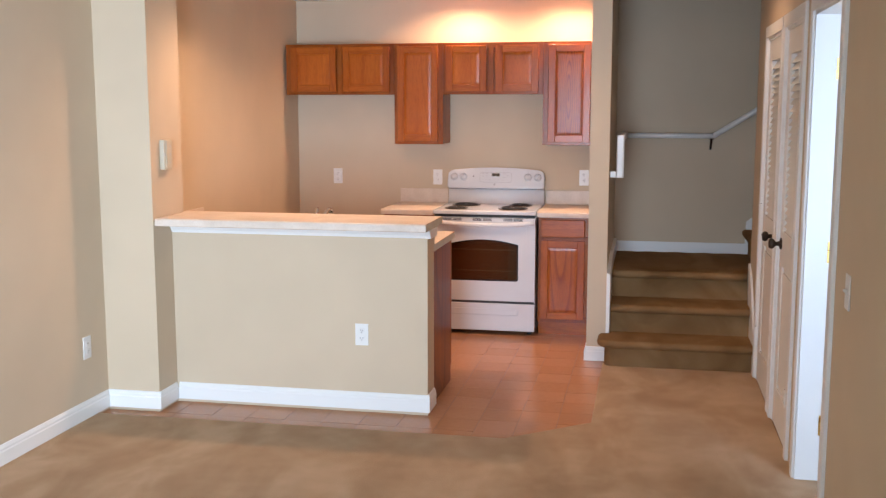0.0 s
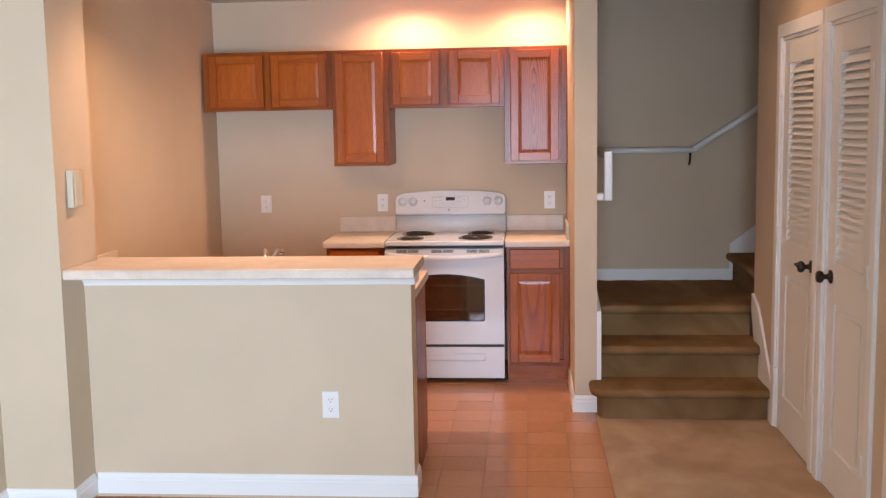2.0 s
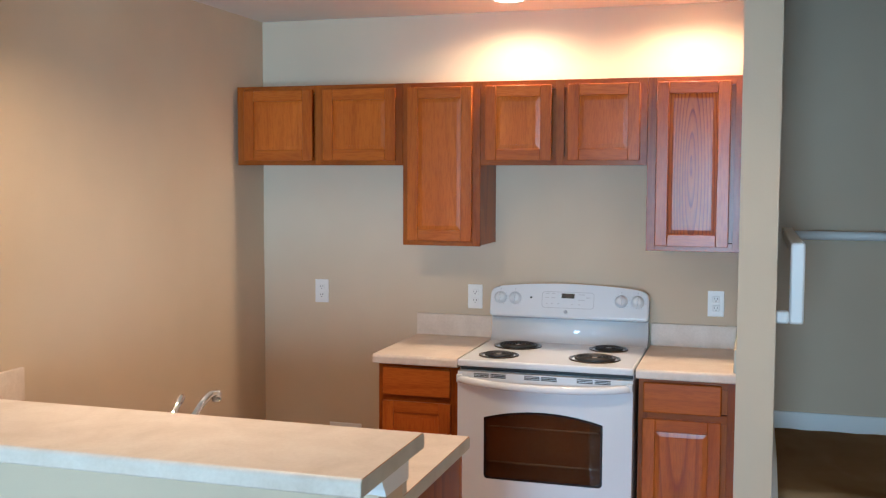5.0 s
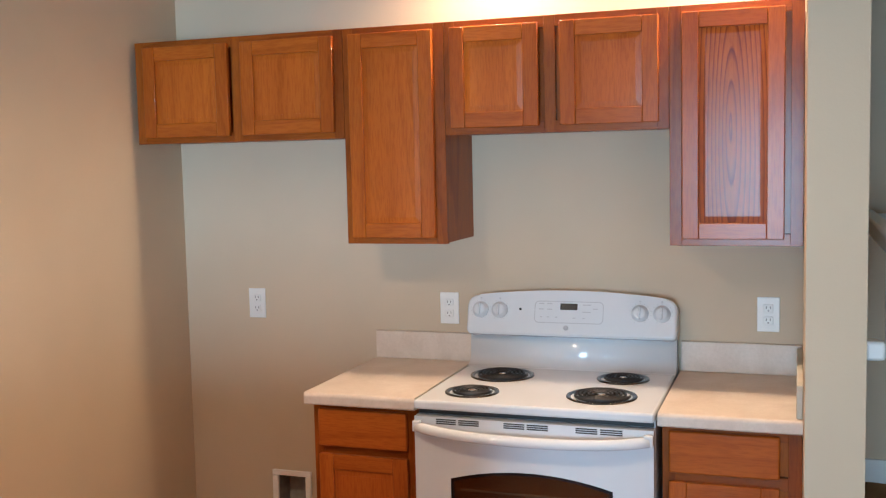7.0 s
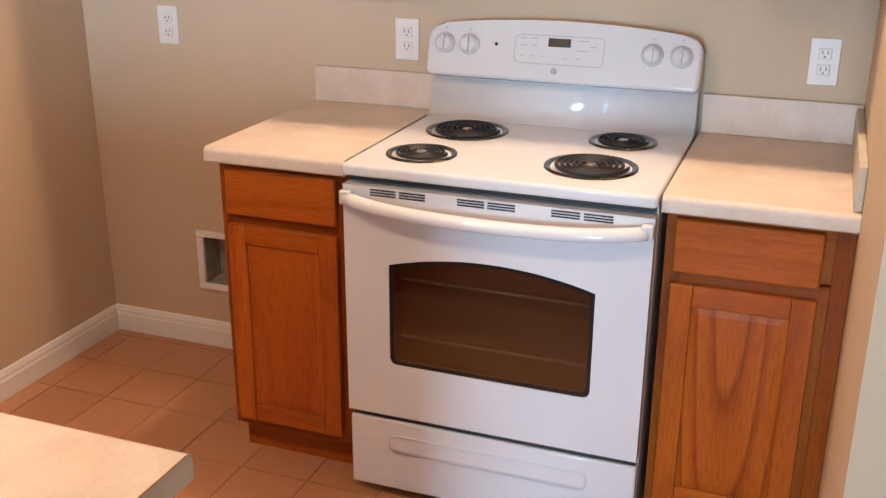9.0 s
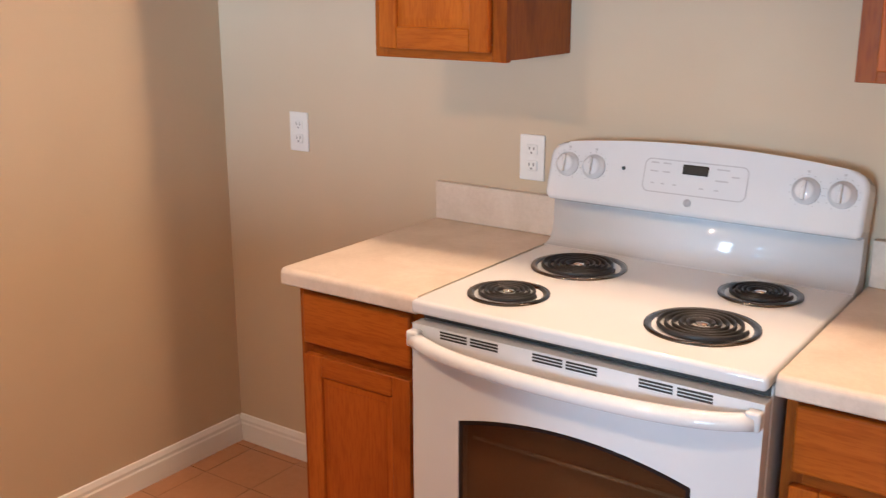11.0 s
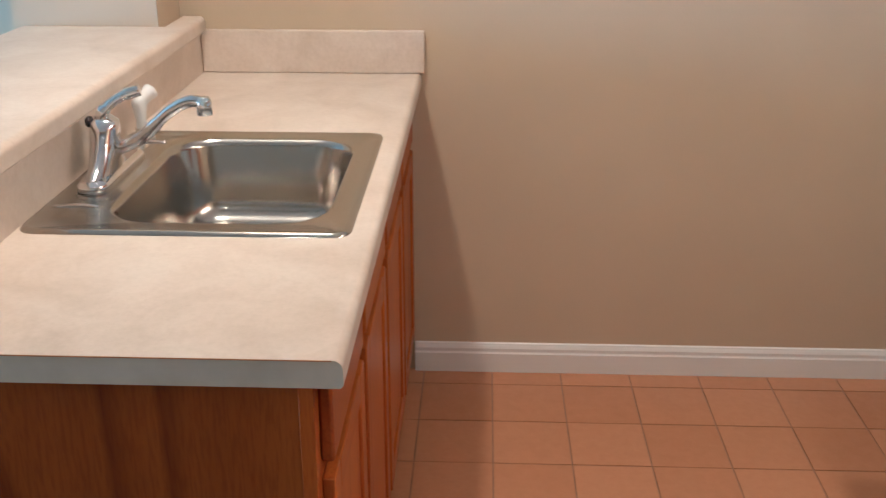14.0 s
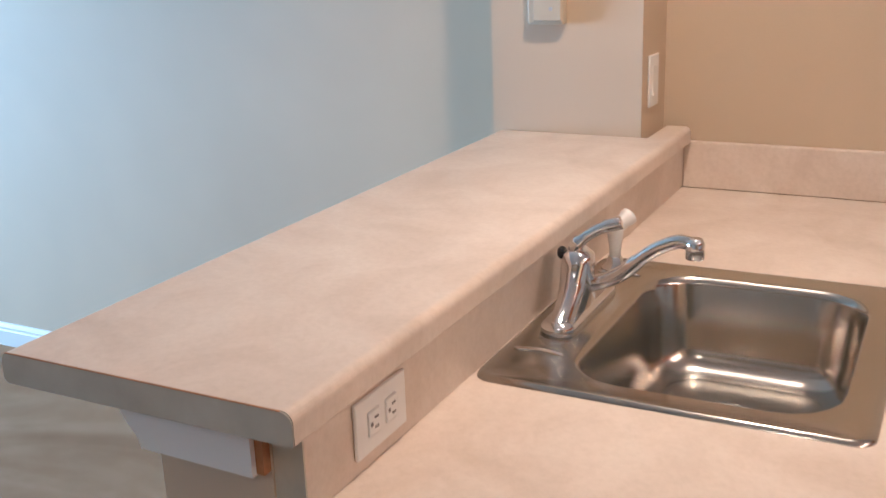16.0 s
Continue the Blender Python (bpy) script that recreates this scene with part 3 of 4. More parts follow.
def closet_door(name, y0, y1, knob_y, hinge_y, lever):
    """A louvred closet door: slats above, one raised panel below."""
    w, h, t = y1 - y0, HEAD - 0.03, 0.034
    d = thing(name, XE + 0.004, (y0 + y1) / 2, 0.014, "white painted closet door with louvres above a raised panel", "closet door", "closet doors", "structure")
    a, b = -w / 2, w / 2
    s = 0.105
    zl, zm0, zm1, zt = 0.20, 0.84, 1.02, h - 0.12
    for nm, e in (("stile", (a, a + s, 0, h)), ("stile", (b - s, b, 0, h)), ("rail", (a + s, b - s, 0, zl)), ("rail", (a + s, b - s, zm0, zm1)), ("rail", (a + s, b - s, zt, h))):
        part(nm, B(0, t, e[0], e[1], e[2], e[3], 0.002), DOORPAINT, d)
    bm = bmesh.new()
    box(bm, 0.012, t - 0.006, a + s, b - s, zl, zm0)
    prism(bm, [(a + s + 0.03, zl + 0.03), (b - s - 0.03, zl + 0.03), (b - s - 0.03, zm0 - 0.03), (a + s + 0.03, zm0 - 0.03)], "x", 0.003, 0.012)
    part("panel", bm, DOORPAINT, d)
    zz = zm1 + 0.012
    bm = bmesh.new()
    prism(bm, [(0.002, 0.0), (0.008, 0.0), (t - 0.004, 0.036), (t - 0.010, 0.036)], "y", a + s, b - s)
    slat = mesh_of("slat", bm, DOORPAINT)
    part("louvre_backing", B(t - 0.0035, t, a + s, b - s, zm1, zt), DOORPAINT, d)
    zz = zm1 - 0.01
    while zz < zt - 0.03:
        so = new("slat", slat)
        so.parent, so.location = d, (0, 0, zz)
        zz += 0.034
    ky = knob_y - (y0 + y1) / 2
    bm = bmesh.new()
    lathe(bm, [(0.0, 0.0), (0.03, 0.0), (0.03, 0.006), (0.012, 0.012), (0.011, 0.03), (0.024, 0.038), (0.028, 0.05), (0.022, 0.062), (0.0, 0.066)], pose(0, ky, 0.95, 0, -90, 0), 20)
    if lever:
        tube(bm, [(-0.05, ky, 0.95), (-0.055, ky + 0.05, 0.953), (-0.05, ky + 0.10, 0.948)], [0.010, 0.009, 0.007], 10)
    part("door_handle", bm, BRONZE, d, "dark bronze lever handle" if lever else "dark bronze door knob")
    hy = hinge_y - (y0 + y1) / 2
    for z in (0.28, 1.03, 1.80):
        bm = bmesh.new()
        tube(bm, [(-0.016, hy, z - 0.045), (-0.016, hy, z + 0.045)], 0.008, 10)
        box(bm, -0.0145, -0.0005, hy - 0.012, hy + 0.012, z - 0.045, z + 0.045)
        part("hinge", bm, TRIM, d)
    return d


closet_door("door_1", CL_A[0] + 0.018, CL_A[1] - 0.018, CL_A[0] + 0.075, CL_A[1] - 0.01, True)
closet_door("door_2", CL_B[0] + 0.018, CL_B[1] - 0.018, CL_B[1] - 0.075, CL_B[0] + 0.01, False)

door = thing("door_3", XE1 + 0.012, DOOR[1] - 0.018, 0.02, "white door standing open into the next room", "door", kind="structure")
part("leaf", B(0.0, 0.70, -0.035, 0.0, 0.0, HEAD - 0.045, 0.002), DOORPAINT, door)
for z in (0.25, 1.02, 1.80):
    bm = bmesh.new()
    tube(bm, [(-0.006, -0.020, z - 0.045), (-0.006, -0.020, z + 0.045)], 0.007, 10)
    box(bm, -0.045, -0.012, -0.0015, 0.0012, z - 0.045, z + 0.045)
    part("hinge", bm, BRASS, door, "brass butt hinge")


# ---- kitchen cabinets ----
def raised_door(parent, x0, x1, z0, z1, y, rail_w=0.052, name="door", panel=None):
    """A framed oak door with a raised panel; its face looks to -y and its back lies at y."""
    t, s = 0.019, rail_w
    bm = bmesh.new()
    g = 0.022
    a, b, c, e = x0 + s - 0.002, x1 - s + 0.002, z0 + s - 0.002, z1 - s + 0.002
    yo, yi = y - t + 0.009, y - t + 0.0055
    outer = [bm.verts.new(p) for p in ((a, yo, c), (b, yo, c), (b, yo, e), (a, yo, e))]
    inner = [bm.verts.new(p) for p in ((a + g, yi, c + g), (b - g, yi, c + g), (b - g, yi, e - g), (a + g, yi, e - g))]
    lip = [bm.verts.new(p) for p in ((a + g, yi + 0.0012, c + g), (b - g, yi + 0.0012, c + g), (b - g, yi + 0.0012, e - g), (a + g, yi + 0.0012, e - g))]
    back = [bm.verts.new((v.co.x, y - 0.002, v.co.z)) for v in outer]
    bm.faces.new(inner), bm.faces.new(back)
    for i in range(4):
        j = (i + 1) % 4
        bm.faces.new((outer[i], outer[j], lip[j], lip[i]))
        bm.faces.new((lip[i], lip[j], inner[j], inner[i]))
        bm.faces.new((outer[i], outer[j], back[j], back[i]))
    d = part(name, bm, panel or OAK_PANEL, parent)
    for a, b, c, e, nm, mat in ((x0, x0 + s, z0, z1, "stile", OAK), (x1 - s, x1, z0, z1, "stile", OAK),
                                (x0 + s, x1 - s, z0, z0 + s, "rail", OAK_X), (x0 + s, x1 - s, z1 - s, z1, "rail", OAK_X)):
        part(nm, B(a, b, y - t, y, c, e, 0.0025, seg=1), mat, d)
    return d


def drawer_front(parent, x0, x1, z0, z1, y):
    bm = bmesh.new()
    box(bm, x0, x1, y - 0.019, y, z0, z1, 0.006, 0, 2)
    return part("drawer_front", bm, OAK_X, parent)


def frame_bm(x0, x1, z0, z1, y0, y1, xs, zs, w=0.038):
    """A face frame: stiles at the ends and at xs, rails at the ends and at zs."""
    bm = bmesh.new()
    edges = sorted([x0 + w / 2, x1 - w / 2] + list(xs))
    for c in edges:
        box(bm, c - w / 2, c + w / 2, y0, y1, z0, z1, 0.001, 0, 1)
    for a, b in zip(edges, edges[1:]):
        for c in [z0 + w / 2, z1 - w / 2] + list(zs):
            box(bm, a + w / 2, b - w / 2, y0, y1, c - w / 2, c + w / 2, 0.001, 1, 1)
    return bm


def upper_cabinet(x0, x1, z0, doors, label, panel=None):
    z1, w = 2.14, x1 - x0
    c = thing("wall_cabinet", (x0 + x1) / 2, 0, z0, label, "cabinet", "wall cabinets")
    h, a, b = z1 - z0, -w / 2, w / 2
    part("body", B(a + 0.001, b - 0.001, -0.286, -0.001, 0.004, h - 0.002, 0.001, seg=1), OAK_FRAME, c)
    xs = [] if len(doors) < 2 else [(doors[0][1] + doors[1][0]) / 2 - (x0 + x1) / 2]
    part("face_frame", frame_bm(a, b, 0, h, -0.306, -0.286, xs, []), [OAK_FRAME, OAK_FRAME_X], c)
    for d in doors:
        raised_door(c, d[0] - (x0 + x1) / 2, d[1] - (x0 + x1) / 2, 0.022, h - 0.022, -0.306, panel=panel)
    return c


upper_cabinet(-1.235, -0.372, 1.757, [(-1.192, -0.828), (-0.775, -0.405)], "short two-door oak wall cabinet over the refrigerator space")
upper_cabinet(-0.371, 0.006, 1.382, [(-0.345, -0.032)], "tall single-door oak wall cabinet")
upper_cabinet(0.007, 0.761, 1.757, [(0.030, 0.338), (0.410, 0.730)], "short two-door oak wall cabinet above the range")
upper_cabinet(0.762, 1.168, 1.382, [(0.802, 1.112)], "tall single-door oak wall cabinet with bold cathedral grain", OAK_EYE)


def base_cabinet(x0, x1, d0, d1, label, panel=None):
    c = thing("base_cabinet", (x0 + x1) / 2, 0, 0, label, "cabinet", "base cabinets")
    m = (x0 + x1) / 2
    a, b = x0 - m, x1 - m
    part("body", B(a + 0.001, b - 0.001, -0.574, -0.016, 0.10, 0.873, 0.001, seg=1), OAK, c)
    part("toe_kick", B(a + 0.001, b - 0.001, -0.54, -0.525, 0.0, 0.10), OAK_X, c)
    part("face_frame", frame_bm(a, b, 0.10, 0.874, -0.594, -0.574, [], [0.712]), [OAK_FRAME, OAK_FRAME_X], c)
    drawer_front(c, d0 - m, d1 - m, 0.728, 0.856, -0.594)
    raised_door(c, d0 - m, d1 - m, 0.125, 0.702, -0.594, panel=panel)
    return c


base_cabinet(-0.385, -0.012, -0.362, -0.045, "oak base cabinet with one drawer and one door")
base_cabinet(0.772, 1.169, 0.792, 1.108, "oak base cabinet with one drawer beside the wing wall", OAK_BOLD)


def rounded_slab(bm, x0, x1, yb, yf, z0, z1, sgn, back_round=False):
    """Worktop outline in y and z, its front edge at yf rounded over; sgn is the way the front looks."""
    r = 0.014
    front = [(yf - sgn * r + sgn * r * math.sin(a), z1 - r + r * math.cos(a)) for a in [k * math.pi / 12 for k in range(7)]]
    lower = [(yf, z0 + 0.004), (yf - sgn * 0.004, z0)]
    if back_round:
        back = [(yb + sgn * 0.004, z0), (yb, z0 + 0.004)] + [(yb + sgn * r - sgn * r * math.cos(a), z1 - r + r * math.sin(a)) for a in [k * math.pi / 12 for k in range(7)]]
    else:
        back = [(yb, z0), (yb, z1)]
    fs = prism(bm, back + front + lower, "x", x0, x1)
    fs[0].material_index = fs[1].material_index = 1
    return fs


def worktop(x0, x1, end_splash, label):
    bm = bmesh.new()
    c = thing("worktop", (x0 + x1) / 2, 0, 0.874, label, "countertop", "worktops by the range")
    m = (x0 + x1) / 2
    rounded_slab(bm, x0 - m, x1 - m, -0.001, -0.643, 0.0, 0.040, -1)
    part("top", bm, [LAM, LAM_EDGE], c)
    part("backsplash", B(x0 - m + 0.002, x1 - m - 0.002, -0.021, -0.001, 0.0405, 0.146, 0.002), LAM, c)
    if end_splash:
        part("end_splash", B(x1 - m - 0.018, x1 - m, -0.62, -0.0215, 0.0405, 0.138, 0.003), [LAM_EDGE], c)


worktop(-0.397, -0.004, False, "mottled beige laminate worktop with backsplash")
worktop(0.764, 1.1695, True, "mottled beige laminate worktop with back and end splash")

# sink run: cabinet, worktop, bar
SX1, SY0, SY1 = 0.400, -2.540, -1.905
c = thing("sink_cabinet", -0.42, -2.2, 0, "oak sink base cabinet with a plain end panel", "cabinet")
bm = bmesh.new()
box(bm, -0.828, 0.79, -0.336, 0.232, 0.10, 0.67, 0.001, 0, 1)
part("body", bm, OAK, c)
part("toe_kick", B(-0.828, 0.785, 0.175, 0.19, 0.0, 0.10), OAK_X, c)
part("end_panel", B(0.79, 0.806, -0.338, 0.234, 0.0, 0.873), OAK_END_SHADE, c, "plain oak end panel with shade put into its colour")
part("corner_post", B(0.782, 0.8075, 0.234, 0.254, 0.10, 0.873, 0.001, seg=1), OAK, c)
bm = frame_bm(-0.828, 0.782, 0.10, 0.873, 0.2325, 0.252, [-0.43, 0.0, 0.4], [0.712])
part("face_frame", bm, [OAK, OAK_X], c)
for k, (a, b) in enumerate(((-0.805, -0.45), (-0.41, -0.02), (0.02, 0.38), (0.42, 0.765))):
    bm = bmesh.new()
    box(bm, a, b, 0.252, 0.271, 0.728, 0.856, 0.005)
    part("drawer_front", bm, OAK_X, c)
    s = 0.052
    d = part("door", B(a + s, b - s, 0.2525, 0.266, 0.125 + s, 0.702 - s, 0.006), OAK, c)
    for q in ((a, a + s, 0.125, 0.702, "stile", OAK), (b - s, b, 0.125, 0.702, "stile", OAK),
              (a + s, b - s, 0.125, 0.125 + s, "rail", OAK_X), (a + s, b - s, 0.702 - s, 0.702, "rail", OAK_X)):
        part(q[4], B(q[0], q[1], 0.252, 0.271, q[2], q[3], 0.0025, seg=1), q[5], d)

BX0, BX1, BY0, BY1 = -0.566, -0.066, -2.378, -1.998     # sink bowl opening
top = thing("sink_worktop", -0.42, -2.2, 0.874, "mottled beige laminate worktop around the sink", "countertop")
bm = bmesh.new()
xs = (XK + 0.421, BX0 + 0.41, BX1 + 0.43, SX1 + 0.42)
r = 0.014
nose = [(SY1 + 2.2 - r + r * math.sin(k * math.pi / 12), 0.040 - r + r * math.cos(k * math.pi / 12)) for k in range(7)] + [(SY1 + 2.2, 0.004), (SY1 + 2.196, 0.0)]
hole = (BY0 + 2.19, BY1 + 2.21)
cols = [[bm.verts.new((x, y, z)) for y, z in nose] for x in xs]
for a, b in zip(cols, cols[1:]):
    for k in range(len(nose) - 1):
        bm.faces.new((a[k], a[k + 1], b[k + 1], b[k]))
grid = {}
for i, x in enumerate(xs):
    for k, y in enumerate((SY0 + 2.2, *hole)):
        for z in (0.0, 0.040):
            grid[i, k, z] = bm.verts.new((x, y, z))
    grid[i, 3, 0.040], grid[i, 3, 0.0] = cols[i][0], cols[i][-1]
for i in range(3):
    for k in range(3):
        if (i, k) != (1, 1):
            for z in (0.0, 0.040):
                bm.faces.new((grid[i, k, z], grid[i + 1, k, z], grid[i + 1, k + 1, z], grid[i, k + 1, z]))
for p, q in (((1, 1), (2, 1)), ((2, 1), (2, 2)), ((2, 2), (1, 2)), ((1, 2), (1, 1))):
    bm.faces.new((grid[(*p, 0.0)], grid[(*q, 0.0)], grid[(*q, 0.040)], grid[(*p, 0.040)]))
for i in (0, 3):
    ends = [grid[i, k, 0.040] for k in range(3)] + cols[i] + [grid[i, k, 0.0] for k in (2, 1, 0)]
    bm.faces.new(ends).material_index = 1
for i in range(3):
    bm.faces.new((grid[i, 0, 0.0], grid[i + 1, 0, 0.0], grid[i + 1, 0, 0.040], grid[i, 0, 0.040]))
part("top", bm, [LAM, LAM_EDGE], top)
part("end_seam", B(SX1 + 0.4202, SX1 + 0.4215, SY0 + 2.216, SY1 + 2.186, 0.0385, 0.0399), WOOD_RAW, top, "dark seam along the worktop end")
part("end_splash", B(XK + 0.42 + 0.001, XK + 0.42 + 0.021, SY0 + 2.2 + 0.0410, SY1 + 2.2 + 0.010, 0.0405, 0.155, 0.003), LAM, top)
part("backsplash", B(XK + 0.42 + 0.001, SX1 + 0.42 - 0.003, SY0 + 2.2 - 0.0005, SY0 + 2.2 + 0.0405, 0.0405, 0.1505), LAM, top)
part("backsplash_end", B(SX1 + 0.42 - 0.0028, SX1 + 0.42 + 0.0, SY0 + 2.2 - 0.0005, SY0 + 2.2 + 0.0405, 0.0405, 0.1505), LAM_EDGE, top)

bar = thing("breakfast_bar", -0.3, -2.7, 1.0252, "raised mottled laminate breakfast bar on the half wall", "bar top")
bm = bmesh.new()
rounded_slab(bm, XC + 0.3 + 0.002, 0.438 + 0.3, -2.480 + 2.7, -2.912 + 2.7, 0, 0.042, -1, True)
rounded_slab(bm, XK + 0.3 + 0.03, XC + 0.3 + 0.002, -2.480 + 2.7, -2.548 + 2.7, 0, 0.042, -1, True)
part("top", bm, [LAM, LAM_EDGE], bar)
bm = bmesh.new()
r = 0.014
ends = [(0.220 - r + r * math.sin(k * math.pi / 12), 0.042 - r + r * math.cos(k * math.pi / 12)) for k in range(7)]
prism(bm, [(-0.208, 0.003), (-0.211, 0.007), (-0.211, 0.030), (-0.208, 0.037), (-0.200, 0.0408)] + [(y - 0.001, z - 0.0012) for y, z in ends] + [(0.219, 0.004), (0.216, 0.001)], "x", 0.7382, 0.7395)
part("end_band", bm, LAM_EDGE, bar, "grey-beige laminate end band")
part("end_seam", B(0.7382, 0.7398, -0.203, 0.205, 0.0405, 0.0418), WOOD_RAW, bar, "dark seam along the end band")


# ---- sink and faucet ----
def rounded_rect(x0, x1, y0, y1, r, n=5):
    out = []
    for cx, cy, a0 in ((x1 - r, y1 - r, 0), (x0 + r, y1 - r, 90), (x0 + r, y0 + r, 180), (x1 - r, y0 + r, 270)):
        for k in range(n + 1):
            a = radians(a0 + 90 * k / n)
            out.append((cx + r * math.cos(a), cy + r * math.sin(a)))
    return out


sink = thing("sink", -0.335, -2.2, 0.9142, "stainless steel single-bowl drop-in sink", "sink")
sx, sy = 0.335, 2.2
rings = []
for x0, x1, y0, y1, r, z in ((-0.621, -0.009, -2.495, -1.947, 0.030, 0.0), (-0.618, -0.012, -2.492, -1.950, 0.028, 0.0055), (-0.609, -0.021, -2.483, -1.959, 0.024, 0.0065),
                             (-0.603, -0.027, -2.477, -1.965, 0.022, 0.0035), (BX0 - 0.006, BX1 + 0.006, BY0 - 0.006, BY1 + 0.006, 0.092, 0.0035), (BX0, BX1, BY0, BY1, 0.09, 0.001), (BX0 + 0.006, BX1 - 0.006, BY0 + 0.006, BY1 - 0.006, 0.088, -0.012),
                             (BX0 + 0.016, BX1 - 0.016, BY0 + 0.016, BY1 - 0.016, 0.082, -0.125), (BX0 + 0.026, BX1 - 0.026, BY0 + 0.026, BY1 - 0.026, 0.075, -0.155), (BX0 + 0.055, BX1 - 0.055, BY0 + 0.055, BY1 - 0.055, 0.060, -0.172)):
    rings.append([(p[0] + sx, p[1] + sy, z) for p in rounded_rect(x0, x1, y0, y1, r)])
bm = bmesh.new()
vr = [[bm.verts.new(p) for p in r] for r in rings]
for a, b in zip(vr, vr[1:]):
    for i in range(len(a)):
        j = (i + 1) % len(a)
        bm.faces.new((a[i], a[j], b[j], b[i])).smooth = True
bm.faces.new(vr[-1])
part("basin", bm, STEEL, sink)
bm = bmesh.new()
lathe(bm, [(0.058, -0.1715), (0.056, -0.1695), (0.044, -0.170), (0.040, -0.176), (0.012, -0.176), (0.0, -0.174)], pose(-0.035, 0.0, 0), 28)
part("drain", bm, CHROME, sink, "chrome drain strainer")

# bright glint on the ledge, given shape as a chrome ridge at either end
for x in (0.199, -0.199):
    bm = bmesh.new()
    tube(bm, curve_pts([(x + 0.004, -0.277, 0.0030), (x, -0.250, 0.0042), (x, -0.225, 0.0042), (x + 0.004, -0.197, 0.0030)], 4), 0.0042, 10, flat=0.9)
    part("ledge_ridge", bm, CHROME, sink, "chrome ridge that stands for a glint on the faucet ledge")

faucet = thing("faucet", -0.318, -2.437, 0.9178, "chrome kitchen faucet with lever and swing spout", "faucet")
bm = bmesh.new()
pts = rounded_rect(-0.125, 0.125, -0.030, 0.030, 0.029, 6)
lo = [bm.verts.new((*p, 0)) for p in pts]
mi_ = [bm.verts.new((*p, 0.012)) for p in pts]
hi = [bm.verts.new((p[0] * 0.93, p[1] * 0.75, 0.021)) for p in pts]
for a, b in ((lo, mi_), (mi_, hi)):
    for i in range(len(a)):
        j = (i + 1) % len(a)
        bm.faces.new((a[i], a[j], b[j], b[i])).smooth = True
bm.faces.new(hi), bm.faces.new(lo)
part("base", bm, CHROME, faucet)
# cast body, drawn out along the base and leaning in to a round neck
bm = bmesh.new()
rings = []
for cx, rx, ry, z in ((0.030, 0.088, 0.024, 0.018), (0.027, 0.066, 0.024, 0.032), (0.022, 0.045, 0.025, 0.050), (0.016, 0.033, 0.027, 0.072),
                      (0.011, 0.029, 0.028, 0.092), (0.008, 0.027, 0.026, 0.106), (0.006, 0.016, 0.015, 0.114)):
    rings.append([bm.verts.new((cx + rx * math.cos(k * math.pi / 12), ry * math.sin(k * math.pi / 12), z)) for k in range(24)])
for a, b in zip(rings, rings[1:]):
    for k in range(24):
        bm.faces.new((a[k], a[(k + 1) % 24], b[(k + 1) % 24], b[k])).smooth = True
bm.faces.new(rings[-1])
part("body", bm, CHROME, faucet)
bm = bmesh.new()
tube(bm, curve_pts([(0.006, 0.02, 0.052), (0.015, 0.07, 0.078), (0.026, 0.125, 0.126), (0.034, 0.168, 0.150), (0.040, 0.198, 0.150)], 6), [0.013] * 10 + [0.011] * 15, 14)
lathe(bm, [(0.0, 0.002), (0.014, 0.002), (0.0145, 0.026), (0.010, 0.034), (0.0, 0.034)], pose(0.040, 0.198, 0.126), 16)
part("spout", bm, CHROME, faucet)
bm = bmesh.new()
tube(bm, curve_pts([(0.010, -0.004, 0.098), (0.014, 0.0, 0.122), (0.010, 0.034, 0.150), (0.002, 0.070, 0.163)], 6), [0.012] * 8 + [0.009] * 6 + [0.011] * 5, 12)
part("lever", bm, CHROME, faucet)
bm = bmesh.new()
lathe(bm, [(0.0, 0.0), (0.010, 0.0), (0.011, 0.006), (0.008, 0.010), (0.0, 0.011)], pose(0.010, -0.024, 0.104, 90, 0, 0), 16)
part("cap", bm, BLACK, faucet, "dark round cap behind the lever")

spray = thing("side_sprayer", -0.552, -2.452, 0.9178, "white side sprayer standing in a chrome holder", "sprayer")
bm = bmesh.new()
lathe(bm, [(0.0, 0.0), (0.026, 0.0), (0.025, 0.007), (0.016, 0.013), (0.014, 0.026), (0.0, 0.026)], pose(0, 0, 0), 20)
part("holder", bm, CHROME, spray, "chrome flanged holder")
bm = bmesh.new()
lathe(bm, [(0.0, 0.024), (0.0105, 0.024), (0.011, 0.045), (0.0145, 0.068), (0.0155, 0.084), (0.010, 0.094), (0.0, 0.096)], pose(0, 0, 0), 20)
part("handle", bm, PLASTIC, spray)
bm = bmesh.new()
lathe(bm, [(0.0, -0.014), (0.011, -0.012), (0.014, 0.0), (0.014, 0.026), (0.0165, 0.032), (0.0165, 0.040), (0.011, 0.042), (0.0, 0.042)], pose(0.0, 0.0, 0.080, -62, 0, 60), 20)
nose_ = part("spray_head", bm, PLASTIC, spray)
bm = bmesh.new()
lathe(bm, [(0.0, 0.0415), (0.0105, 0.0415), (0.0105, 0.0435), (0.0, 0.0437)], pose(0.0, 0.0, 0.080, -62, 0, 60), 16)
part("nozzle", bm, RUBBER, nose_, "dark spray nozzle")


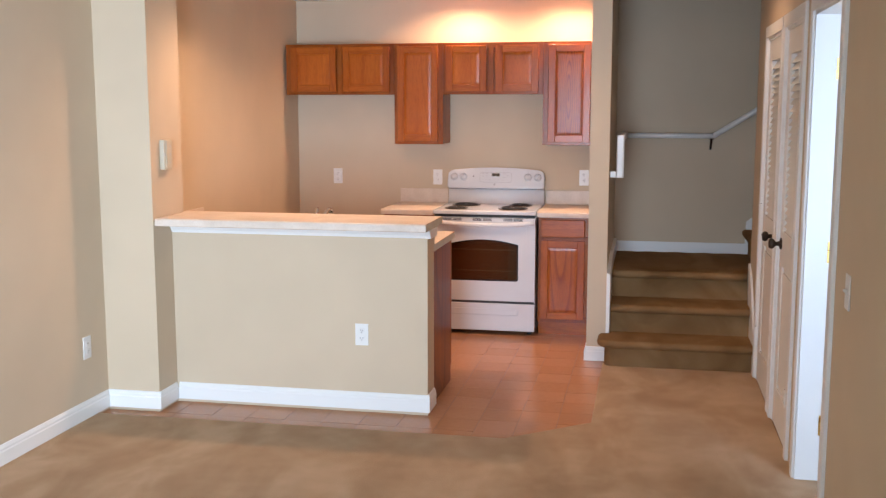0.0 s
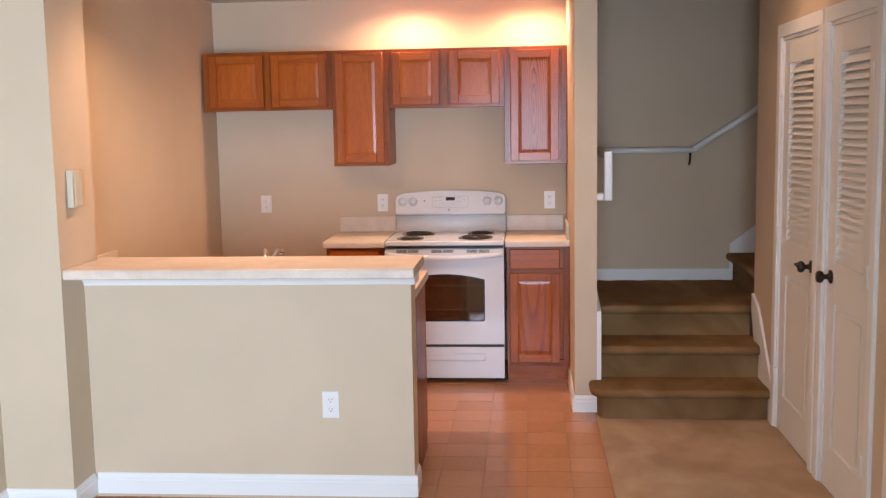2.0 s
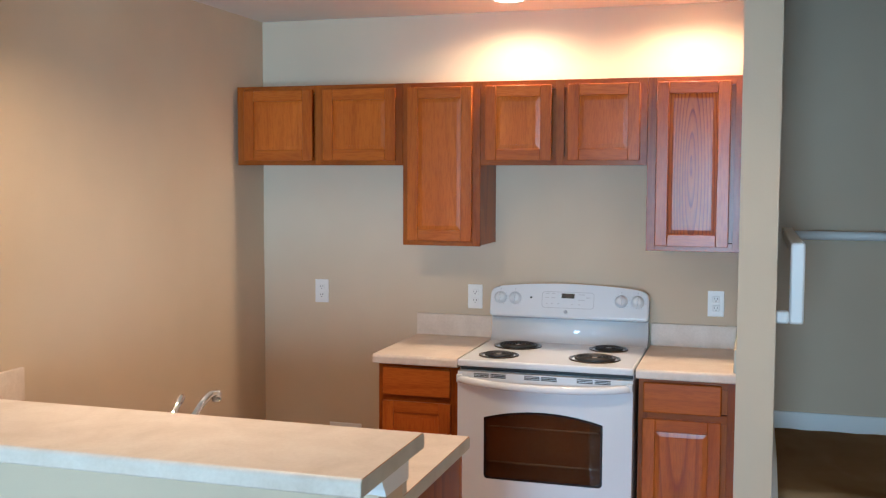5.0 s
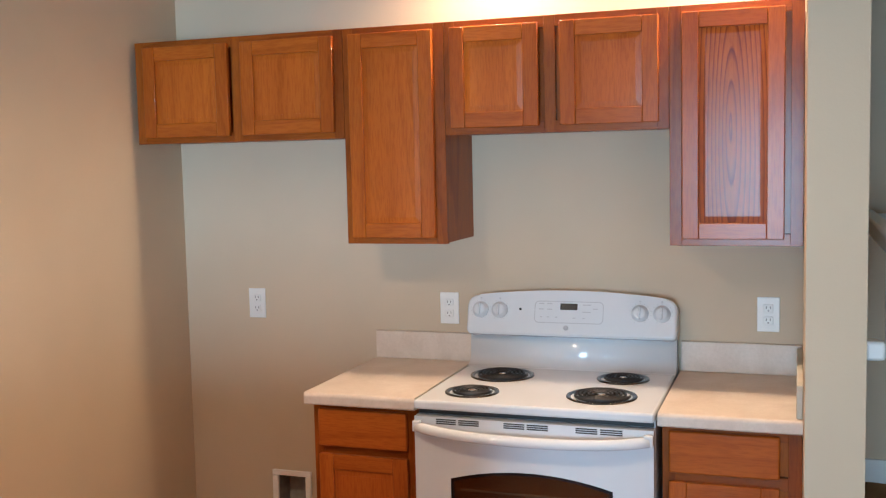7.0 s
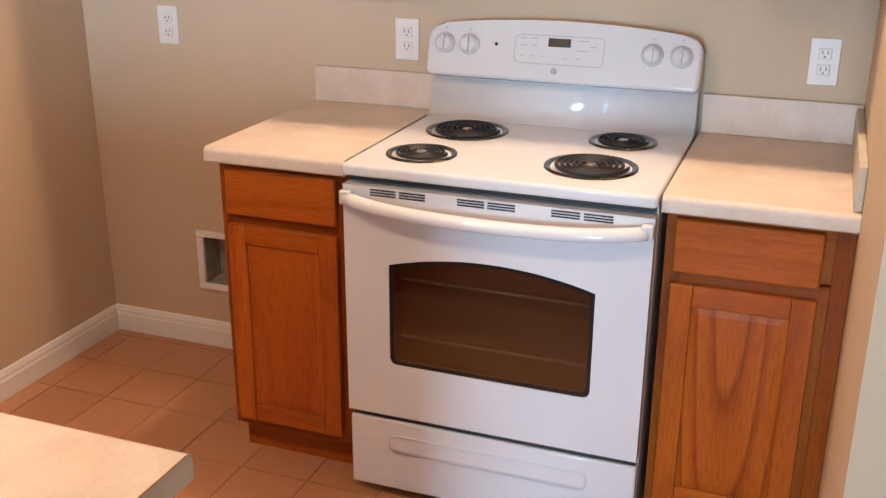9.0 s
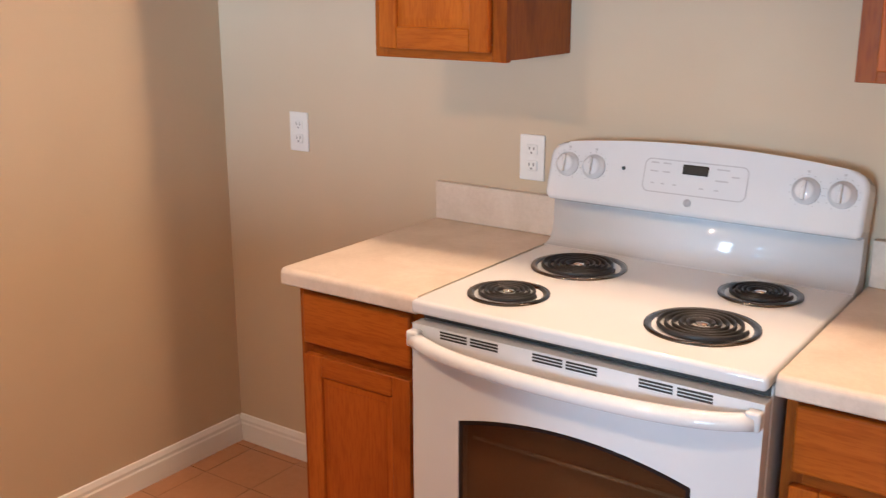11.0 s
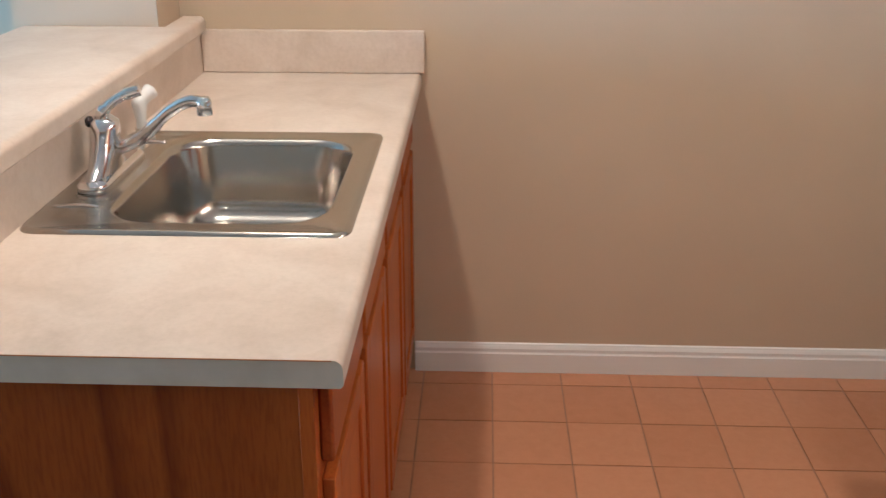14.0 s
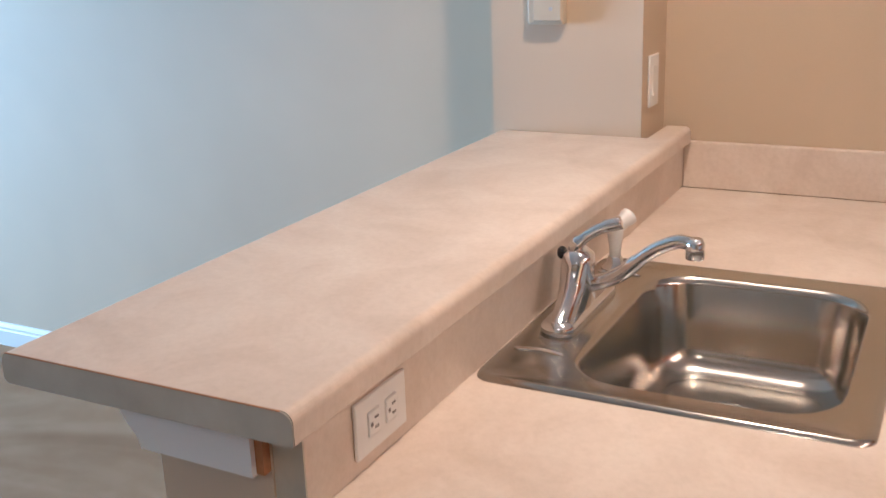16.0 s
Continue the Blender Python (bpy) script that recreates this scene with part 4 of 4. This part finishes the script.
# ---- range ----
rg = thing("range", 0.381, 0, 0, "white freestanding electric coil range with oven window", "range")
RW = 0.3755
bm = bmesh.new()
box(bm, -RW, RW, -0.625, -0.03, 0.03, 0.885, 0.003)
part("body", bm, ENAMEL, rg)
for x in (-0.33, 0.33):
    for y in (-0.57, -0.1):
        bm = bmesh.new()
        lathe(bm, [(0.0, 0.0), (0.018, 0.0), (0.018, 0.022), (0.012, 0.031), (0.0, 0.031)], pose(x, y, 0), 12)
        part("foot", bm, RUBBER, rg)
bm = bmesh.new()
box(bm, -RW - 0.002, RW + 0.002, -0.672, -0.075, 0.888, 0.918, 0.009, 0, 3)
part("cooktop", bm, ENAMEL, rg)
part("gap_strip", B(-RW + 0.004, RW - 0.004, -0.632, -0.60, 0.868, 0.888), SLOT, rg)

# backguard with a curved top and a rounded lower lip
bm = bmesh.new()
N = 24
outline = []
W2, CR = RW + 0.004, 0.034
for i in range(N + 1):
    x = -W2 * math.cos(math.pi * i / N)
    u = x / W2
    z = 1.197 - 0.026 * u * u
    d = abs(x) - (W2 - CR)
    if d > 0:
        z -= CR - math.sqrt(max(0.0, CR * CR - d * d))
    outline.append((x, z))
pts = [(-W2, 1.050), (-W2 + 0.004, 1.038), (-W2 + 0.014, 1.032), (W2 - 0.014, 1.032), (W2 - 0.004, 1.038), (W2, 1.050)] + outline[::-1]
fs = prism(bm, pts, "y", -0.088, -0.022)
es = [e for e in bm.edges if all(abs(v.co.y + 0.088) < 1e-5 for v in e.verts)]
r = bmesh.ops.bevel(bm, geom=es, offset=0.010, segments=3, affect="EDGES", profile=0.5)
for f in r["faces"]:
    f.smooth = True
TILT = Matrix.Translation((0, -0.108, 1.046)) @ Matrix.Rotation(radians(-16), 4, "X") @ Matrix.Translation((0, 0.088, -1.040))   # the panel leans back
part("backguard", bm, ENAMEL, rg)
bm = bmesh.new()
sweep = [(-0.112 + 0.048 * math.sin(a), 0.966 - 0.048 * math.cos(a)) for a in [k * math.pi / 16 for k in range(9)]]
fs = prism(bm, sweep + [(-0.060, 1.044), (-0.024, 1.044), (-0.024, 0.88), (-0.112, 0.88)], "x", -RW, RW)
for f in fs[2:11]:
    f.smooth = True
part("riser", bm, ENAMEL, rg)


def knob(x, z):
    bm = bmesh.new()
    m = pose(x, -0.088, z, 90, 0, 0)
    lathe(bm, [(0.0, 0.0), (0.030, 0.0), (0.030, 0.004), (0.024, 0.007), (0.022, 0.017), (0.018, 0.021), (0.0, 0.021)], m, 28)
    box(bm, x - 0.004, x + 0.004, -0.118, -0.107, z - 0.021, z + 0.021, 0.002)
    k = part("knob", bm, ENAMEL, rg)
    bm = bmesh.new()
    for i in range(13):
        a = radians(-150 + 25 * i)
        cx, cz = x + 0.036 * math.sin(a), z + 0.036 * math.cos(a)
        box(bm, cx - 0.0012, cx + 0.0012, -0.0893, -0.0878, cz - 0.0012, cz + 0.0012)
    box(bm, x - 0.0009, x + 0.0009, -0.119, -0.1179, z + 0.004, z + 0.020)
    box(bm, x - 0.003, x + 0.003, -0.0893, -0.0878, z + 0.040, z + 0.045)
    tagged(part("dial_marks", bm, ENAMEL_GREY, k), kind="stuff")


for x in (-0.328, -0.256, 0.252, 0.328):
    knob(x, 1.121)
bm = bmesh.new()
lathe(bm, [(0.0, 0.0), (0.005, 0.0), (0.004, 0.003), (0.0, 0.004)], pose(-0.178, -0.088, 1.126, 90, 0, 0), 12)
part("indicator_light", bm, BLACK, rg)
bm = bmesh.new()
ov = rounded_rect(-0.125, 0.125, -0.040, 0.040, 0.016)
ov2 = rounded_rect(-0.122, 0.122, -0.037, 0.037, 0.014)
a = [bm.verts.new((p[0], -0.0895, 1.118 + p[1])) for p in ov]
b = [bm.verts.new((p[0], -0.0895, 1.118 + p[1])) for p in ov2]
for i in range(len(a)):
    j = (i + 1) % len(a)
    bm.faces.new((a[i], a[j], b[j], b[i]))
part("panel_outline", bm, ENAMEL_GREY, rg)
part("clock_display", B(-0.031, 0.031, -0.0905, -0.087, 1.127, 1.150, 0.002), BLACK, rg, "dark clock display")
bm = bmesh.new()
for x, z, w in ((-0.10, 1.148, 0.018), (-0.07, 1.148, 0.018), (-0.10, 1.128, 0.018), (-0.07, 1.128, 0.018), (-0.10, 1.100, 0.008), (-0.075, 1.100, 0.008), (-0.045, 1.100, 0.008),
                (0.065, 1.146, 0.03), (0.095, 1.132, 0.018), (0.065, 1.120, 0.03), (0.02, 1.098, 0.010), (0.055, 1.098, 0.010)):
    box(bm, x - w / 2, x + w / 2, -0.0897, -0.0878, z - 0.0018, z + 0.0018)
tagged(part("key_print", bm, ENAMEL_GREY, rg), kind="stuff")
bm = bmesh.new()
lathe(bm, [(0.0, 0.0), (0.009, 0.0), (0.009, 0.002), (0.0, 0.0025)], pose(-0.008, -0.088, 1.062, 90, 0, 0), 20)
part("badge", bm, ENAMEL_GREY, rg, "small round grey badge")


for ob in rg.children_recursive:
    if ob.name.split(".")[0] in ("backguard", "knob", "dial_marks", "indicator_light", "panel_outline", "clock_display", "key_print", "badge"):
        ob.data.transform(TILT)


def burner(x, y, r):
    bm = bmesh.new()
    lathe(bm, [(r + 0.016, 0.9185), (r + 0.015, 0.9225), (r + 0.006, 0.9225), (r - 0.004, 0.914), (r * 0.55, 0.905), (0.0, 0.904)], pose(x, y, 0), 36)
    pan = part("drip_pan", bm, DRIP, rg, "darkened chrome drip pan")
    bm = bmesh.new()
    turns = 4 if r < 0.09 else 5
    pts, n = [], turns * 26
    for i in range(n + 1):
        a = 2 * math.pi * turns * i / n
        q = 0.020 + (r - 0.026) * i / n
        pts.append((x + q * math.cos(a), y + q * math.sin(a), 0.9245))
    tube(bm, pts, (r - 0.02) / turns * 0.40, 8, flat=0.55)
    part("coil", bm, COIL, pan)
    bm = bmesh.new()
    lathe(bm, [(0.0, 0.9285), (0.012, 0.9275), (0.013, 0.921), (0.0, 0.921)], pose(x, y, 0), 16)
    part("coil_cap", bm, CHROME, pan)


for x, y, r in ((-0.202, -0.252, 0.096), (-0.228, -0.522, 0.073), (0.214, -0.222, 0.073), (0.190, -0.490, 0.096)):
    burner(x, y, r)

# oven door, drawn as a frame round an arched window
def arch(x0, x1, z0, z1, rise, n=16, r=0.018):
    out = []
    for cx, cz, a0 in ((x0 + r, z0 + r, 180), (x1 - r, z0 + r, 270)):
        for k in range(5):
            a = radians(a0 + 90 * k / 4)
            out.append((cx + r * math.cos(a), cz + r * math.sin(a)))
    for i in range(n + 1):
        u = 1 - 2 * i / n
        out.append(((x0 + x1) / 2 + (x1 - x0) / 2 * u, z1 + rise * (1 - u * u)))
    return out


DF, DB = -0.668, -0.632
inner = arch(-0.258, 0.254, 0.403, 0.672, 0.036)
bm = bmesh.new()


def to_edge(p):
    """Carries a point of the window's outline out to the door's rim."""
    cx, cz = -0.002, 0.55
    dx, dz = p[0] - cx, p[1] - cz
    k = min((RW - cx) / dx if dx > 1e-6 else ((-RW - cx) / dx if dx < -1e-6 else 9e9), (0.866 - cz) / dz if dz > 1e-6 else ((0.256 - cz) / dz if dz < -1e-6 else 9e9))
    return (cx + dx * k, cz + dz * k)


corner = [(-RW, 0.256), (RW, 0.256), (RW, 0.866), (-RW, 0.866)]
outer = [to_edge(p) for p in inner]
for cn in corner:
    i = min(range(len(outer)), key=lambda q: (outer[q][0] - cn[0]) ** 2 + (outer[q][1] - cn[1]) ** 2)
    outer[i] = cn
fi = [bm.verts.new((p[0], DF, p[1])) for p in inner]
fo = [bm.verts.new((p[0], DF, p[1])) for p in outer]
bi = [bm.verts.new((p[0], DB, p[1])) for p in inner]
bo = [bm.verts.new((p[0], DB, p[1])) for p in outer]
for i in range(len(inner)):
    j = (i + 1) % len(inner)
    for q in ((fi[i], fi[j], fo[j], fo[i]), (fi[i], fi[j], bi[j], bi[i]), (fo[i], fo[j], bo[j], bo[i]), (bi[i], bi[j], bo[j], bo[i])):
        bm.faces.new(q)
odoor = part("oven_door", bm, ENAMEL, rg)
bm = bmesh.new()
prism(bm, arch(-0.2585, 0.2545, 0.4025, 0.672, 0.0365), "y", DF + 0.004, DF + 0.009)
part("window_glass", bm, GLASS, odoor, "dark arched oven glass").visible_shadow = False
bm = bmesh.new()
ia = arch(-0.258, 0.254, 0.403, 0.672, 0.036)
ib = arch(-0.248, 0.244, 0.413, 0.663, 0.035)
a = [bm.verts.new((p[0], DF + 0.0035, p[1])) for p in ia]
b = [bm.verts.new((p[0], DF + 0.0035, p[1])) for p in ib]
for i in range(len(a)):
    j = (i + 1) % len(a)
    bm.faces.new((a[i], a[j], b[j], b[i]))
part("window_border", bm, BLACK, odoor)
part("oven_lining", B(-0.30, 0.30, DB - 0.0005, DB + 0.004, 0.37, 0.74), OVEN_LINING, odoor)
for z in (0.475, 0.63):
    bm = bmesh.new()
    tube(bm, [(-0.235, DB - 0.010, z), (0.235, DB - 0.010, z)], 0.0042, 8)
    part("oven_rack", bm, RACK, odoor)
bm = bmesh.new()
hp = []
for i in range(25):
    u = -1 + 2 * i / 24
    hp.append((u * 0.362, DF - 0.014 - 0.034 * (1 - abs(u) ** 5), 0.836 - 0.018 * (1 - u * u)))
tube(bm, hp, [0.017] * 25, 14, flat=0.8)
for s in (-1, 1):
    box(bm, s * 0.362 - 0.014, s * 0.362 + 0.014, DF - 0.024, DF + 0.001, 0.820, 0.856, 0.005)
part("handle", bm, ENAMEL, odoor, "white bowed oven door handle")
vent = mesh_of("vent_slot", B(0, 0.066, DF - 0.0015, DF + 0.001, 0, 0.0038), SLOT)
for x0 in (-0.303, -0.228, -0.082, -0.008, 0.143, 0.218):
    for k in range(3):
        vs = new("vent_slot", vent)
        vs.parent, vs.location = odoor, (x0, 0, 0.8445 + 0.0065 * k)
bm = bmesh.new()
box(bm, -RW, RW, -0.660, -0.626, 0.032, 0.236, 0.006)
dr = part("drawer", bm, ENAMEL, rg)
bm = bmesh.new()
pts = rounded_rect(-0.265, 0.258, 0.148, 0.196, 0.018)
pin = rounded_rect(-0.255, 0.248, 0.160, 0.192, 0.014)
a = [bm.verts.new((p[0], -0.6605, p[1])) for p in pts]
c2 = [bm.verts.new((p[0], -0.6665, (p[1] - 0.172) * 0.97 + 0.172)) for p in pts]
b = [bm.verts.new((p[0], -0.6612, p[1])) for p in pin]
for u, v in ((a, c2), (c2, b)):
    for i in range(len(u)):
        j = (i + 1) % len(u)
        bm.faces.new((u[i], u[j], v[j], v[i])).smooth = True
bm.faces.new(b)
part("drawer_pull", bm, ENAMEL, dr, "moulded white drawer pull")
part("drawer_gap", B(-RW + 0.004, RW - 0.004, -0.650, -0.626, 0.236, 0.256), SLOT, rg)


# ---- electrical plates and boxes ----
def outlet(x, y, z, turn, label, roll=0):
    o = thing("wall_outlet", 0, 0, 0, label, "outlet", "wall outlets")
    o.matrix_basis = pose(x, y, z, 0, 0, turn) @ pose(0, 0, 0, 0, roll, 0)
    part("plate", B(-0.037, 0.037, -0.006, -0.0005, -0.060, 0.060, 0.002), PLASTIC, o)
    for s in (-1, 1):
        r = part("receptacle", B(-0.017, 0.017, -0.0085, -0.005, s * 0.021 - 0.0145, s * 0.021 + 0.0145, 0.0035), PLASTIC, o)
        bm = bmesh.new()
        for dx in (-0.0065, 0.0065):
            box(bm, dx - 0.0014, dx + 0.0014, -0.0092, -0.0080, s * 0.021 - 0.001, s * 0.021 + 0.0075)
        box(bm, -0.0025, 0.0025, -0.0092, -0.0080, s * 0.021 - 0.010, s * 0.021 - 0.0055)
        part("slots", bm, OUTLET_SLOT, r)
    return o


def switch(x, y, z, turn, label, toggle=True):
    o = thing("light_switch", 0, 0, 0, label, "switch", "light switches")
    o.matrix_basis = pose(x, y, z, 0, 0, turn)
    part("plate", B(-0.037, 0.037, -0.006, -0.0005, -0.060, 0.060, 0.002), PLASTIC, o)
    if toggle:
        bm = bmesh.new()
        prism(bm, [(-0.005, -0.010), (-0.020, 0.004), (-0.018, 0.010), (-0.005, 0.010)], "x", -0.005, 0.005)
        part("toggle", bm, PLASTIC, o)
    else:
        bm = bmesh.new()
        prism(bm, [(-0.005, -0.033), (-0.010, -0.033), (-0.0065, 0.0), (-0.0075, 0.033), (-0.005, 0.033)], "x", -0.0165, 0.0165)
        part("rocker", bm, PLASTIC, o)
    return o


outlet(-0.920, 0, 1.112, 0, "white duplex outlet in the refrigerator space")
outlet(-0.096, 0, 1.113, 0, "white duplex outlet above the worktop")
outlet(1.058, 0, 1.121, 0, "white duplex outlet beside the wing wall")
outlet(0.037, PY0, 0.434, 0, "white duplex outlet low on the half wall")
outlet(XL, -3.13, 0.395, 90, "white duplex outlet low on the living room wall")
outlet(0.240, SY0 + 0.0405, 0.972, 180, "white duplex outlet lying sideways under the bar", 90)
switch(-1.135, YC1, 1.188, 180, "white rocker switch on the kitchen side of the column", False)
switch(XE, -4.35, 1.037, -90, "white toggle switch beside the doorway")

th = thing("thermostat", XC, -2.778, 1.404, "beige plastic thermostat box on the column", "thermostat")
part("case", B(0.0005, 0.028, -0.044, 0.044, -0.081, 0.081, 0.004), BEIGEBOX, th)
part("cover", B(0.0282, 0.033, -0.028, 0.041, -0.073, 0.075, 0.002), BEIGEBOX, th)
bm = bmesh.new()
for z in (-0.045, 0.0, 0.045):
    box(bm, 0.0332, 0.0345, 0.012, 0.020, z - 0.004, z + 0.004)
box(bm, 0.0282, 0.0290, -0.039, -0.030, -0.008, 0.008)
part("marks", bm, ENAMEL_GREY, th)

wb = thing("water_supply_box", -0.79, 0, 0.32, "white recessed water supply box low on the wall", "utility box")
bm = bmesh.new()
for q in ((-0.088, 0.088, 0.084, 0.107), (-0.088, 0.088, -0.107, -0.084), (-0.088, -0.061, -0.084, 0.084), (0.061, 0.088, -0.084, 0.084)):
    box(bm, q[0], q[1], -0.012, -0.0005, q[2], q[3], 0.004)
part("frame", bm, PLASTIC, wb)
bm = bmesh.new()
for q in ((-0.063, 0.063, 0.084, 0.0865), (-0.063, 0.063, -0.0865, -0.084), (-0.063, -0.061, -0.084, 0.084), (0.061, 0.063, -0.084, 0.084)):
    box(bm, q[0], q[1], 0.0005, 0.088, q[2], q[3])
box(bm, -0.063, 0.063, 0.088, 0.091, -0.0865, 0.0865)
part("recess", bm, BOX_SHADE, wb)

# recessed ceiling lights, with the added unseen one over the hall
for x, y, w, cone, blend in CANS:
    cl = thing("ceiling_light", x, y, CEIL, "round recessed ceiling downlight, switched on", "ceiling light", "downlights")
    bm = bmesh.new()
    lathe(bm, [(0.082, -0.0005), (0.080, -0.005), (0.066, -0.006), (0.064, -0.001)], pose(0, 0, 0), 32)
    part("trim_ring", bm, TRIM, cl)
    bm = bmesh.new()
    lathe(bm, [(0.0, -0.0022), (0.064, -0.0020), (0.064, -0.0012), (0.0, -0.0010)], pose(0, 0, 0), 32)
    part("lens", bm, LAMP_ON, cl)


# ---- kitchen floor tiles ----
def clip(poly, nx, ny, d):
    """The part of a polygon where nx*x + ny*y <= d."""
    out = []
    for (ax, ay), (bx, by) in zip(poly, poly[1:] + poly[:1]):
        fa, fb = nx * ax + ny * ay - d, nx * bx + ny * by - d
        if fa <= 0:
            out.append((ax, ay))
        if fa * fb < 0:
            k = fa / (fa - fb)
            out.append((ax + k * (bx - ax), ay + k * (by - ay)))
    return out


tiles = thing("floor_tiles", 0, -1.5, 0, "reddish beige square ceramic kitchen floor tiles", "floor tiles", kind="structure")
P, G = 0.206, 0.0045
h = P / 2 - G / 2
bm = bmesh.new()
box(bm, -h, h, -h, h, -0.007, 0.0)
whole = mesh_of("tile", bm, TILE)
NX, NY = (TYD - TY), -(XW1 - 0.012 - TXD)
for i in range(-8, 9):
    for j in range(-16, 1):
        cx, cy = -0.028 + P * i, 0.055 + P * j
        if XK - 0.3 < cx < 0.20 and -2.44 < cy < -2.13 or cx > 0.9 and cy > -0.4 or -0.2 < cx < 0.6 and cy > -0.3:
            continue
        poly = [(cx - h, cy - h), (cx + h, cy - h), (cx + h, cy + h), (cx - h, cy + h)]
        cut = clip(clip(clip(clip(clip(poly, 0, -1, -TY), 1, 0, XW1 - 0.012), -1, 0, -XL), 0, 1, 0.0), NX, NY, NX * TXD + NY * TY)
        if len(cut) < 3:
            continue
        area = abs(sum(a[0] * b[1] - b[0] * a[1] for a, b in zip(cut, cut[1:] + cut[:1]))) / 2
        if area < 0.0008:
            continue
        if area > 4 * h * h - 1e-6:
            t = new("tile", whole)
        else:
            bm = bmesh.new()
            prism(bm, [(p[0] - cx, p[1] - cy) for p in cut], "z", -0.007, 0.0)
            t = new("tile", mesh_of("tile", bm, TILE))
        t.parent = tiles
        t.location = (cx, cy + 1.5, 0.0006 * math.sin(i * 3.7 + j * 2.1))
